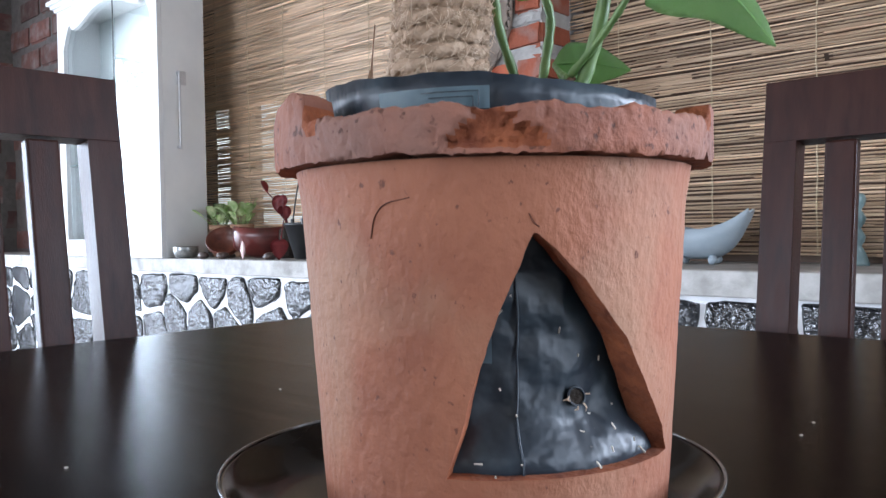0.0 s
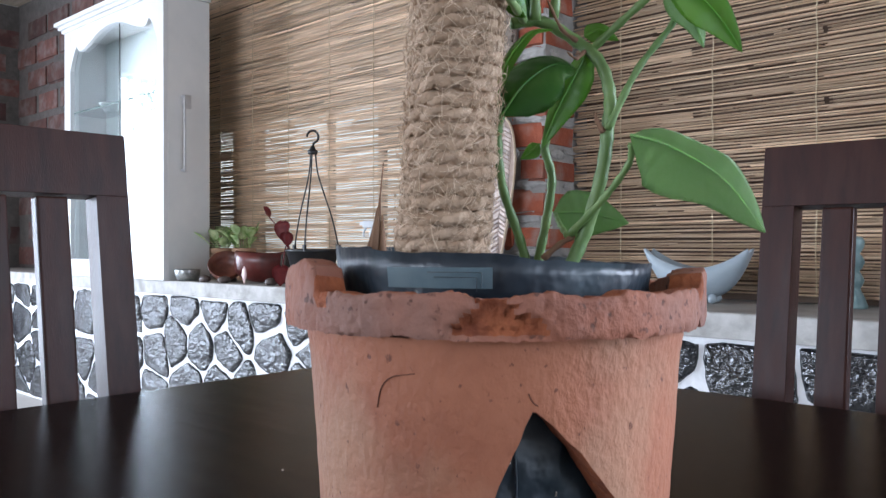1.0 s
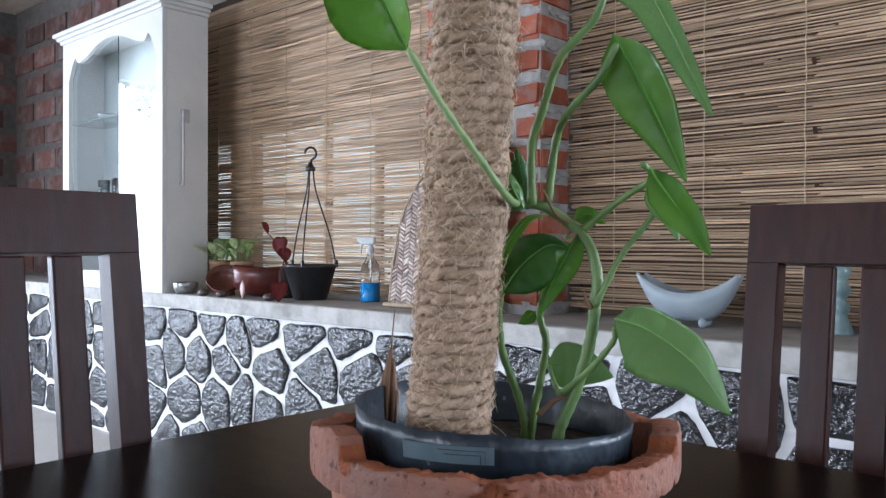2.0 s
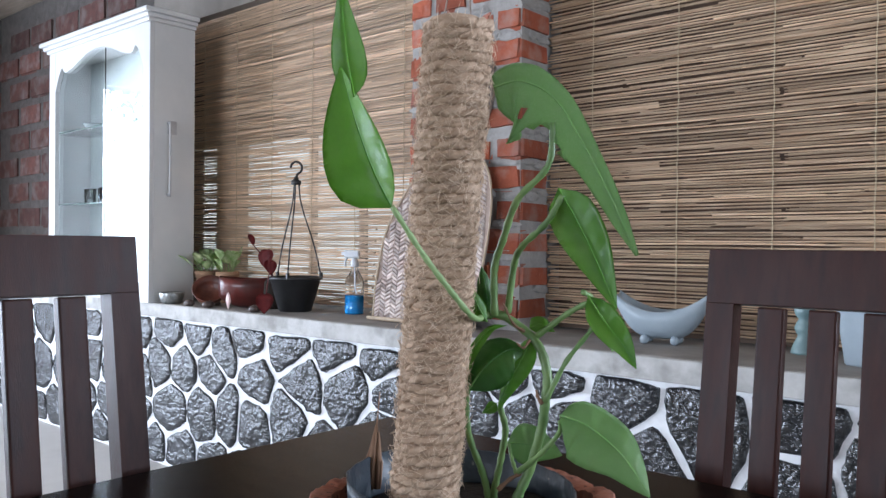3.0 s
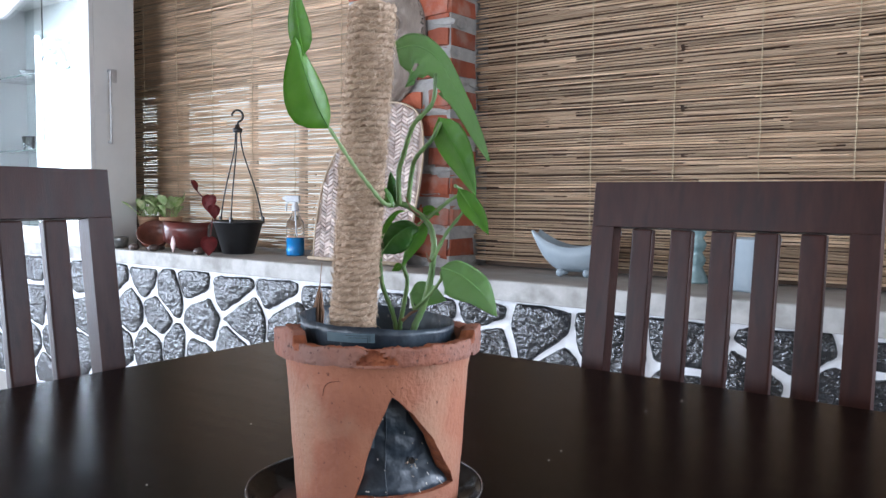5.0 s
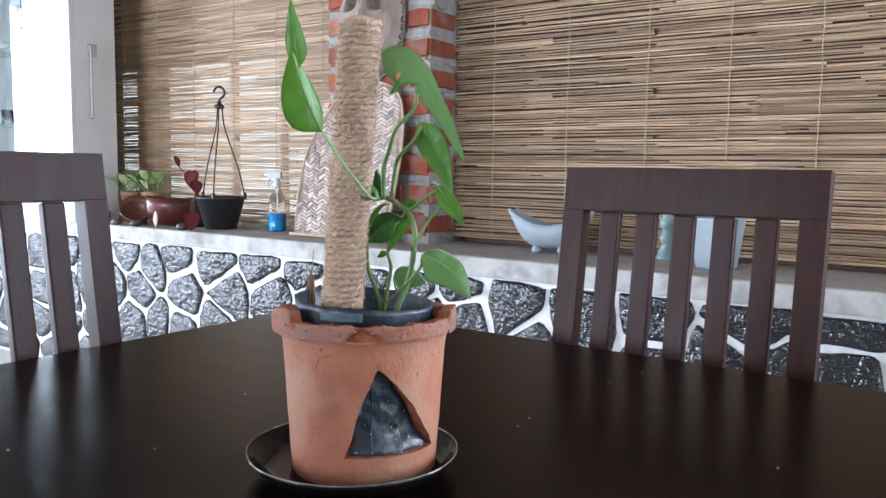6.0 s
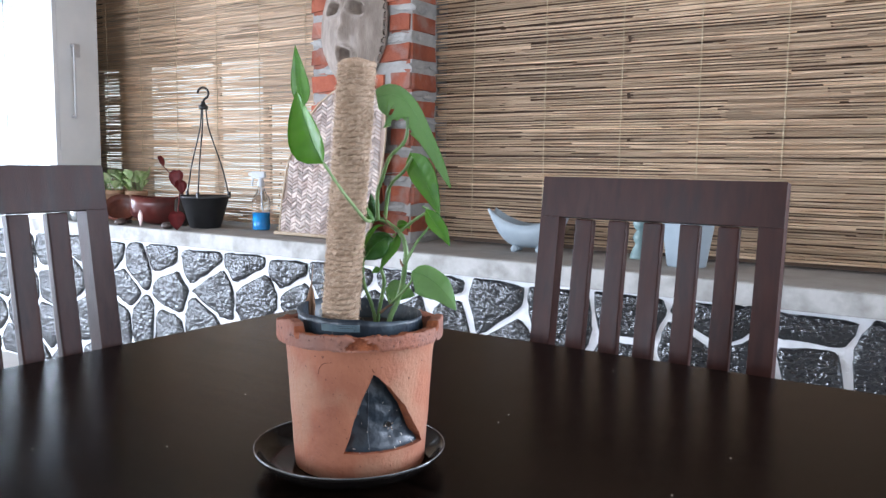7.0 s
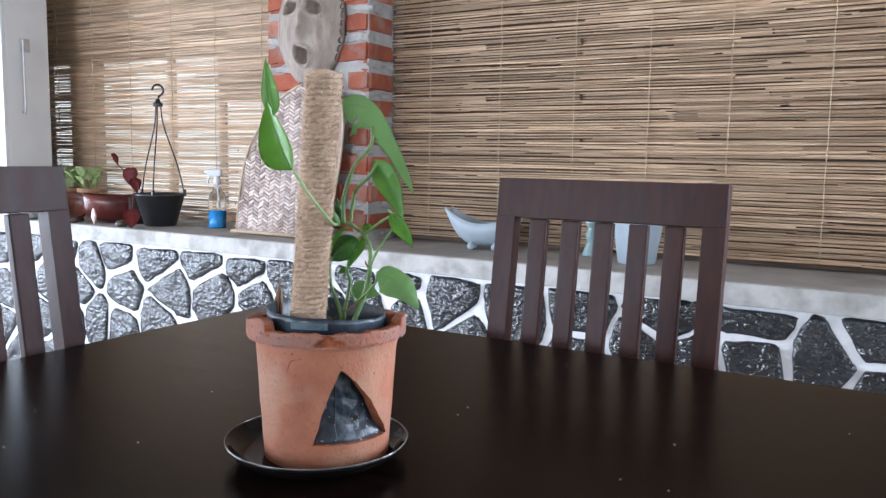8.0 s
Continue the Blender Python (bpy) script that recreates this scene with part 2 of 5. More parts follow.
structure(link_mesh("wall_south", south_bm, M_WALL), "plain pale painted wall behind the table, opening added for fill light", "wall")


def side_wall(name, x0, x1, ya, yb, za, zb, label):
    bm = bmesh.new()
    box(bm, x0, x1, -4.2, ya, 0, 2.72)
    box(bm, x0, x1, yb, 2.36, 0, 2.72)
    if za > 0.01:
        box(bm, x0, x1, ya, yb, 0, za)
    box(bm, x0, x1, ya, yb, zb, 2.72)
    structure(link_mesh(name, bm, M_WALL), label, "wall")


side_wall("wall_west", -6.5, -6.3, -2.8, 0.76, 0.0, 2.36, "pale wall with a wide open doorway to the garden")
pier = structure(link_mesh("wall_pier", boxm(-6.302, -6.29, 0.765, 2.345, 0, 2.715), M_JOINT_SHADED), "corner pier of the same shade-darkened brick beside the doorway", "wall")
side_wall("wall_east", 3.7, 3.9, -0.35, 2.25, 0.45, 2.4, "pale wall with a wide open window")
ground_bm = bmesh.new()
bmesh.ops.create_grid(ground_bm, x_segments=8, y_segments=8, size=900)
bmesh.ops.translate(ground_bm, verts=ground_bm.verts, vec=(0, 0, -0.16))
structure(link_mesh("ground", ground_bm, mat("garden_grass", (0.05, 0.08, 0.025), (0.1, 0.12, 0.05), 3, 0.9, 0.5, 20)), "garden ground of rough grass outside the room", "ground")

# unseen leaves added at the doorway's head to dapple its reflection in the cabinet
rcr = random.Random(21)
dapple_bm = bmesh.new()
for k in range(200):
    cy, cz = rcr.uniform(-0.6, 0.74), 2.35 - abs(rcr.gauss(0, 0.15))
    d = Vector((rcr.uniform(-0.3, 0.3), rcr.uniform(-1, 1), rcr.uniform(-1, 0.2))).normalized()
    sd = d.cross(Vector((1, 0, 0))).normalized()
    c0, ln, wd = Vector((-6.285 + rcr.uniform(-0.01, 0.03), cy, cz)), rcr.uniform(0.03, 0.06), rcr.uniform(0.01, 0.022)
    dapple_bm.faces.new([dapple_bm.verts.new(c0 + d * ln * f + sd * wd * w) for f, w in ((0, 0), (0.35, 1), (0.7, 0.7), (1, 0), (0.7, -0.7), (0.35, -1))])
tagged(link_mesh("creeper", dapple_bm, mat("garden_leaf", (0.03, 0.09, 0.02), (0.07, 0.16, 0.03), 20, 0.5)), "unseen green leaves added at the doorway to dapple its reflection", "creeper", kind="stuff")

# low stone wall: core, then stones
structure(link_mesh("low_wall_core", boxm(-6.3, 3.7, STONE_Y - 0.003, 2.6, 0, 0.70), M_MORTAR), "low wall pointed with white painted mortar", "wall")
ledge_bm = bmesh.new()
box(ledge_bm, -6.3, 3.7, 1.968, 2.6, 0.70, LEDGE_Z, 0.006)
ledge = structure(link_mesh("ledge", ledge_bm, M_CEMENT), "grey cement ledge capping the stone wall", "ledge")
part("ledge_edge", boxm(-6.3, 3.7, 1.952, 1.966, 0.702, LEDGE_Z - 0.002, 0.004), M_CEMENT_EDGE, ledge, "limewashed front edge of the ledge")
structure(link_mesh("lintel", boxm(-3.98, 3.7, 2.30, 2.62, 2.225, 2.72), M_PLASTER), "grey plastered concrete beam above the blinds", "beam")

# brick wall beside the cabinet
BW = (-6.3, -3.98)
wall_brick = structure(link_mesh("wall_brick", boxm(BW[0], BW[1], 2.345, 2.62, LEDGE_Z, 2.72), M_JOINT_SHADED), "red brick wall with grey mortar, both coloured darker for shade", "wall")
# pillar between the blinds
PX0, PX1 = -1.905, -1.386
pillar = structure(link_mesh("pillar", boxm(PX0 + 0.008, PX1 - 0.008, PILLAR_Y + 0.008, 2.62, LEDGE_Z, 2.27), M_JOINT), "red brick pillar with thick untidy grey mortar joints", "pillar")
# closed boards behind the blinds, with the lit gaps of the window behind the west one
shutter = structure(link_mesh("shutter_east", boxm(PX1, 1.35, 2.43, 2.46, LEDGE_Z, 2.27), M_SHUTTER), "dark closed boards behind the blind", "wall")
win_bm = bmesh.new()
# added board, set back so that light reaches the reeds from behind
box(win_bm, BW[1] - 0.9, PX0, 2.86, 2.89, 1.665, 2.5)
box(win_bm, BW[1], PX0, 2.50, 2.54, 1.58, 1.62)
for a, b in ((-3.66, -3.42), (-2.16, PX0)):
    box(win_bm, a, b, 2.50, 2.54, LEDGE_Z, 1.59)
for a, b in ((-2.88, -2.835), (-2.52, -2.48)):
    box(win_bm, a, b, 2.51, 2.53, LEDGE_Z, 1.59)
box(win_bm, -2.48, -2.16, 2.51, 2.53, 1.36, 1.59)
# pale colour chosen to throw light back onto the blind
structure(link_mesh("window_1", win_bm, mat("light_bouncing_window_wood", (0.55, 0.48, 0.4), (0.68, 0.61, 0.53), 5, 0.7, 0.3, 50, (8, 8, 1))), "wooden window frame behind the reed blind, coloured pale to bounce light", "window")
# made-up backdrop reflecting sun through the blind; its blue imitates cool daylight
yard = structure(link_mesh("yard_wall", boxm(-12, 4, 5.4, 5.6, -0.16, 3.2), mat("cool_backlight_paint", (0.6, 0.66, 0.72), (0.7, 0.76, 0.8), 3, 0.8, 0.2, 40)), "pale wall added outside as a bright backdrop to the blind", "wall")


# ---- stone facing ----
def clip(poly, p, n):
    """The part of a convex outline on the side of p away from n."""
    out = []
    for i, a in enumerate(poly):
        b = poly[(i + 1) % len(poly)]
        da, db = (a - p).dot(n), (b - p).dot(n)
        if da <= 0:
            out.append(a)
        if (da < 0) != (db < 0):
            out.append(a + (b - a) * (da / (da - db)))
    return out


SEEDS = [(-3.244, .651), (-3.004, .663), (-2.641, .657), (-2.808, .576), (-2.357, .628), (-2.069, .664), (-1.837, .642), (-3.326, .474), (-3.137, .487),
         (-2.883, .479), (-2.577, .482), (-2.289, .514), (-2.004, .528), (-1.78, .54), (-3.235, .298), (-2.95, .303), (-2.766, .328), (-2.609, .313), (-2.36, .371),
         (-4.321, .536), (-4.324, .337), (-3.777, .578), (-3.778, .4), (-3.809, .218), (-1.494, .65), (-1.297, .651), (-1.4, .535), (-1.226, .53), (-1.072, .548), (-1.10, .66)]
# larger stones further along
SEEDS += [(-0.915, .6), (-0.83, .475), (-0.64, .585), (-0.425, .622), (-0.43, .48), (-0.172, .658), (-0.235, .535), (-0.085, .5), (.093, .543), (.094, .665), (.262, .57), (.4, .648), (.42, .5), (.6, .6),
          (-1.62, .63), (-4.05, .63), (-4.6, .63), (-4.05, .45), (-3.55, .62), (-3.52, .42)]
rng = random.Random(4)
for row, z in enumerate((0.05, 0.2, 0.36)):
    x = -6.2 + 0.12 * (row % 2)
    while x < 3.7:
        q = (x + rng.uniform(-0.05, 0.05), z + rng.uniform(-0.03, 0.03))
        if all(math.hypot(q[0] - s[0], q[1] - s[1]) > 0.17 for s in SEEDS):
            SEEDS.append(q)
        x += rng.uniform(0.2, 0.3)
for z in (0.5, 0.63):
    for x in (-6.1, -5.8, -5.55, -5.25, -4.95, .72, .98, 1.2, 1.5, 1.8, 2.1, 2.4, 2.7, 3.0, 3.3):
        SEEDS.append((x + rng.uniform(-0.06, 0.06), z + rng.uniform(-0.03, 0.03)))


def stones():
    wall = structure(empty("wall_stone", (-1.3, STONE_Y, 0)), "low wall of black painted rubble stones with white joints", "wall")
    for i, s in enumerate(SEEDS):
        c = Vector(s)
        poly = [Vector((c.x - 0.26, 0.01)), Vector((c.x + 0.26, 0.01)), Vector((c.x + 0.26, 0.692)), Vector((c.x - 0.26, 0.692))]
        gap = 0.0065 + 0.005 * rng.random()
        for j, o in enumerate(SEEDS):
            o = Vector(o)
            if j != i and (o - c).length < 0.6:
                n = (o - c).normalized()
                poly = clip(poly, (o + c) / 2 - n * gap, n)
        if len(poly) < 3:
            continue
        poly = [p + Vector((rng.uniform(-.008, .008), rng.uniform(-.008, .008))) for p in poly]
        for cut in ((0.14, 0.22) if c.x < -1.0 else (0.08, 0.16)):
            poly = [q for a, b in zip(poly, poly[1:] + poly[:1]) for q in (a * (1 - cut) + b * cut, a * cut + b * (1 - cut))]
        poly = [q for a, b in zip(poly, poly[1:] + poly[:1]) for q in (a, (a + b) / 2)]
        poly = [p + Vector((0.007 * noise.noise((p.x * 26, p.y * 26, i)) + 0.003 * noise.noise((p.x * 75, p.y * 75, i)), 0.007 * noise.noise((p.x * 26, p.y * 26, i + 40)) + 0.003 * noise.noise((p.x * 75, p.y * 75, i + 9)))) for p in poly]
        mid = sum(poly, Vector((0, 0))) / len(poly)
        bm = bmesh.new()
        rings = []
        for f, dy in ((1.0, 0.02), (0.99, -0.005), (0.94, -0.012), (0.8, -0.014), (0.62, -0.015), (0.45, -0.016), (0.28, -0.016), (0.12, -0.016)):
            ring = []
            for p in poly:
                q = mid + (p - mid) * f
                h = (0.010 * noise.noise(Vector((q.x * 16, q.y * 16, i))) + 0.004 * noise.noise(Vector((q.x * 48, q.y * 48, i)))) if f < 0.98 else 0
                ring.append(bm.verts.new((q.x + 1.3, dy + h, q.y)))
            rings.append(ring)
        k = len(poly)
        for a, b in zip(rings, rings[1:]):
            for t in range(k):
                bm.faces.new((a[t], a[(t + 1) % k], b[(t + 1) % k], b[t]))
        bm.faces.new(rings[-1])
        bmesh.ops.recalc_face_normals(bm, faces=bm.faces)
        part("stone", bm, M_STONE, wall, smooth=True)


# ---- bricks ----
def brick_mesh(name, lx, ly, lz, seed, wob=0.004):
    bm = boxm(-lx / 2, lx / 2, -ly / 2, ly / 2, -lz / 2, lz / 2)
    bmesh.ops.subdivide_edges(bm, edges=[e for e in bm.edges if abs(e.verts[0].co.x - e.verts[1].co.x) > 1e-4], cuts=3)
    bmesh.ops.bevel(bm, geom=[e for e in bm.edges if len(e.link_faces) == 2 and e.calc_face_angle() > 1], offset=0.012, segments=2, affect="EDGES")
    for v in bm.verts:
        v.co += wob * noise.noise_vector(v.co * 22 + Vector((seed, 0, 0)))
    me = bpy.data.meshes.new(name)
    bm.to_mesh(me)
    bm.free()
    return me


def bricks():
    rb = random.Random(9)
    depth = 0.172
    long_, head, mid_ = [[brick_mesh("brick", lx, depth, 0.086, sd + k, 0.008) for k in range(4)] for lx, sd in ((0.226, 0), (0.112, 9), (0.152, 20))]
    for m_ in long_ + head + mid_:
        m_.materials.append(M_BRICK)
    for c in range(13):
        z = LEDGE_Z + 0.081 + 0.109 * c
        if c % 2:
            xs = [(PX0 + 0.113, long_), (PX0 + 0.317, mid_), (PX1 - 0.056, head)]
        else:
            xs = [(PX0 + 0.056, head), (PX0 + 0.203, mid_), (PX1 - 0.113, long_)]
        for x, pool in xs:
            b = new("brick", rb.choice(pool))
            b.matrix_local = pose(x + rb.uniform(-.003, .003), PILLAR_Y + depth / 2 - 0.003 + rb.uniform(-.003, .003), z + rb.uniform(-.005, .005), rb.uniform(-1, 1), rb.uniform(-1.2, 1.2), 180 * rb.randint(0, 1) + rb.uniform(-1, 1))
            b.parent = pillar
    for k in range(80):
        c = rb.randint(0, 12)
        zc = LEDGE_Z + 0.0265 + 0.109 * c + rb.uniform(-0.006, 0.012)
        bm = bmesh.new()
        l, hgt = rb.uniform(0.03, 0.13), rb.uniform(0.008, 0.019)
        lathe(bm, [(0.3, -1), (0.75, -0.7), (1.0, 0), (0.7, 0.75), (0.25, 1)], 14, wob=lambda a, i: 1 + 0.6 * noise.noise((math.cos(a) * 2.5, math.sin(a) * 2.5, i * 0.8 + k * 3.0)))
        onside = rb.random() < 0.45
        at = pose(PX1 - 0.004, PILLAR_Y + rb.uniform(0.03, 0.16), zc, 0, 0, 90) if onside else pose(rb.uniform(PX0 + 0.06, PX1 - 0.03), PILLAR_Y + 0.004, zc)
        bmesh.ops.transform(bm, matrix=at @ Matrix.Rotation(rb.uniform(-.12, .12), 4, "Y") @ Matrix.Diagonal((l / 2, 0.0065, hgt, 1)), verts=bm.verts)
        part("mortar_smear", bm, M_JOINT, pillar)
    # larger blocks, their brick colour darkened to stand for shade
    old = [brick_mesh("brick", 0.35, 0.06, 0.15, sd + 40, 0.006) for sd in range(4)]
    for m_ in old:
        m_.materials.append(M_BRICK_SHADED)
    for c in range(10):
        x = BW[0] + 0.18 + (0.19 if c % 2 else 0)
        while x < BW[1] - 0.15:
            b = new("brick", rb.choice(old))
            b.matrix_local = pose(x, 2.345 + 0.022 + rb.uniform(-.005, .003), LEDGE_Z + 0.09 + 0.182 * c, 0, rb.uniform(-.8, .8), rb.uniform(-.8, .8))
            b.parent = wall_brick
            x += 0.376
    # the same blocks on the corner pier
    for c in range(14):
        for k in range(4):
            b = new("brick", rb.choice(old))
            b.matrix_local = pose(-6.318, 0.96 + (0.17 if c % 2 else 0) + 0.376 * k, 0.1 + 0.182 * c, 0, rb.uniform(-.8, .8), 90)
            b.parent = pier


# ---- reed blinds ----
def reed_row(name, length, seed, layers, material):
    """A row of a few thin split reeds laid end over end."""
    r = random.Random(seed)
    bm = bmesh.new()
    for layer in range(layers):
        x = -length / 2 - r.uniform(0, 0.3)
        while x < length / 2:
            l = r.uniform(0.22, 0.95)
            x1 = min(x + l, length / 2 + r.uniform(0, 0.02))
            n = max(3, int((x1 - x) / 0.12))
            z0, z1 = r.uniform(-.0026, .0026), r.uniform(-.0026, .0026)
            ph = r.uniform(0, 9)
            pts = [(max(x, -length / 2) + (x1 - max(x, -length / 2)) * k / n, (0.0035 if layer else -0.001) + 0.001 * math.sin(ph * 3 + k),
                    z0 + (z1 - z0) * k / n + 0.0013 * math.sin(ph + k * 0.9)) for k in range(n + 1)]
            if x1 - max(x, -length / 2) > 0.12:
                thick = r.choice((0.0022, 0.0028, 0.0034, 0.0042)) if not layer else 0.0024
                tube(bm, pts, [thick * r.uniform(0.9, 1.08) for _ in range(n + 1)], 6, False)
            x = x1 + r.uniform(-0.04, 0.03)
    me = bpy.data.meshes.new(name)
    bm.to_mesh(me)
    bm.free()
    me.materials.append(material)
    return me


def blind(label, x0, x1, z0, z1, cords, seed, pitch=0.0093, layers=2, jitter=0.14, material=M_REED):
    r = random.Random(seed)
    b = tagged(empty("reed_blind", ((x0 + x1) / 2, BLIND_Y, z0)), label, "blind", "blinds along the ledge")
    rows = [reed_row("slat", x1 - x0, seed * 50 + i, layers, material) for i in range(12)]
    z = 0.004
    while z < z1 - z0:
        s = new("slat", r.choice(rows))
        s.parent = b
        s.matrix_local = pose(r.uniform(-.006, .006), r.uniform(-.0015, .0015), z, 0, r.uniform(-.12, .12), 180 * r.randint(0, 1))
        z += pitch * r.uniform(1 - jitter, 1 + jitter)
    for cx in cords:
        bm = bmesh.new()
        n = 60
        tube(bm, [(cx - (x0 + x1) / 2 + 0.004 * noise.noise((cx * 9, k * 0.35, 0)), -0.0065 - 0.0015 * (k % 2), 0.002 + (z1 - z0) * k / n) for k in range(n + 1)], 0.0014, 5)
        part("cord", bm, M_CORD, b, "pale cotton tie cord")
    part("headrail", boxm(-(x1 - x0) / 2, (x1 - x0) / 2, -0.008, 0.03, z1 - z0 - 0.03, z1 - z0 + 0.02, 0.003), M_CHAIR, b, "wooden head rail")
    return b


# ---- table and chairs ----
def table():
    t = tagged(empty("dining_table", (0.15, 0.45, 0)), "dark varnished wooden dining table with a wide plain top", "table")
    bm = boxm(-0.98, 1.05, -0.60, 0.565, 0.712, 0.75, 0.006)
    part("tabletop", bm, M_TABLE, t)
    for y in (-0.52, 0.485):
        part("apron", boxm(-0.88, 0.95, y - 0.012, y + 0.012, 0.61, 0.711), M_TABLE, t)
    for x in (-0.9, 0.97):
        part("apron", boxm(x - 0.012, x + 0.012, -0.5, 0.465, 0.61, 0.711), M_TABLE, t)
    for x in (-0.88, 0.95):
        for y in (-0.5, 0.465):
            part("leg", boxm(x - 0.04, x + 0.04, y - 0.04, y + 0.04, 0, 0.7115, 0.005), M_TABLE, t)
    return t


def chair(label, top_z):
    """Origin on the floor under the middle of the back; the sitter looks to -y."""
    c = tagged(empty("dining_chair"), label, "chair", "chairs round the table")
    lean = Matrix.Translation((0, -0.043, 0.727)) @ Matrix.Rotation(-math.atan(0.045 / 0.328), 4, "X")
    h = (top_z - 0.727) * 1.009
    W = 0.2285

    def lb(name, x0, x1, y0, y1, z0, z1, bev):
        bm = bmesh.new()
        box(bm, x0, x1, y0, y1, z0, z1, bev, None)
        bmesh.ops.transform(bm, matrix=lean, verts=bm.verts)
        return part(name, bm, M_CHAIR, c)
    for s in (-1, 1):
        xa, xb = sorted((s * W, s * (W - 0.041)))
        lb("back_post", xa, xb, 0, 0.032, -0.30, h - 0.0791, 0.0004)
    lb("top_rail", -W, W, 0, 0.032, h - 0.079, h, 0.0008)
    for k in range(5):
        x = (k - 2) * 0.0685
        lb("back_slat", x - 0.0185, x + 0.0185, 0.005, 0.023, -0.22, h - 0.081, 0.003)
    lb("lower_rail", -W + 0.042, W - 0.042, 0.004, 0.026, -0.27, -0.221, 0.003)
    part("seat", boxm(-0.225, 0.225, -0.53, -0.09, 0.42, 0.45, 0.006), M_CHAIR, c)
    for s in (-1, 1):
        part("leg", boxm(s * 0.2 - 0.02, s * 0.2 + 0.02, -0.51, -0.47, 0, 0.4195, 0.003), M_CHAIR, c)
        part("leg", boxm(s * 0.205 - 0.02, s * 0.205 + 0.02, -0.105, -0.0655, 0, 0.4195, 0.003), M_CHAIR, c)
        part("side_rail", boxm(s * 0.2 - 0.01, s * 0.2 + 0.01, -0.469, -0.106, 0.36, 0.4195), M_CHAIR, c)
    return c


dining_table = table()
chair_far = chair("dark brown stained wooden dining chair with slatted back beside the table", 1.056)
chair_far.matrix_basis = pose(-0.0715, 1.145, 0)
chair_end = chair("dark wooden dining chair with slatted back, sheen of daylight on it", 1.067)
chair_end.matrix_basis = pose(-0.888, 0.332, 0, 0, 0, 90)


# ---- pot on the table ----
M_CRACK = mat("crack_shadow", (0.07, 0.022, 0.012), (0.13, 0.04, 0.02), 60, 0.9)
M_CRUMB = mat("pale_crumb", (0.5, 0.45, 0.38), (0.65, 0.6, 0.52), 50, 0.8)
POT = Vector((-0.122, 0.357, 0.75))
U, A = Vector((0.777, 0.629, 0)), Vector((-0.629, 0.777, 0))


def at_pot(u, a, z):
    """A place by the pot: u to one side, a away, z over the floor, seen from the pot's foot."""
    return u * U + a * A + Vector((0, 0, z - 0.75))


def lerp_table(tab, z):
    for (z0, a0), (z1, a1) in zip(tab, tab[1:]):
        if z0 <= z <= z1:
            return a0 + (a1 - a0) * (z - z0) / (z1 - z0)
    return tab[0][1] if z < tab[0][0] else tab[-1][1]


HOLE_L = [(0.786, -64.0), (0.803, -59.6), (0.823, -54.9), (0.844, -49.0), (0.869, -40.9)]
HOLE_R = [(0.786, 13.0), (0.8, 5.0), (0.8095, -1.5), (0.8315, -12.9), (0.852, -26.4), (0.8607, -32.7), (0.869, -39.9)]


def rim_height(deg):
    """The rim's top: whole at the back, broken low along the front."""
    d = (deg + 180) % 360 - 180
    n = noise.noise((d * 0.09, 3.1, 0)) * 0.0022 + noise.noise((d * 0.35, 7.7, 0)) * 0.0011
    stub = min(max((d + 150) / 40, 0), 1) * min(max((-97 - d) / 2.5, 0), 1) + 0.72 * min(max((d - 13) / 2.5, 0), 1) * min(max((58 - d) / 26, 0), 1)
    return 0.9095 + n + 0.01 * stub - 0.002 * (abs(d) > 165)


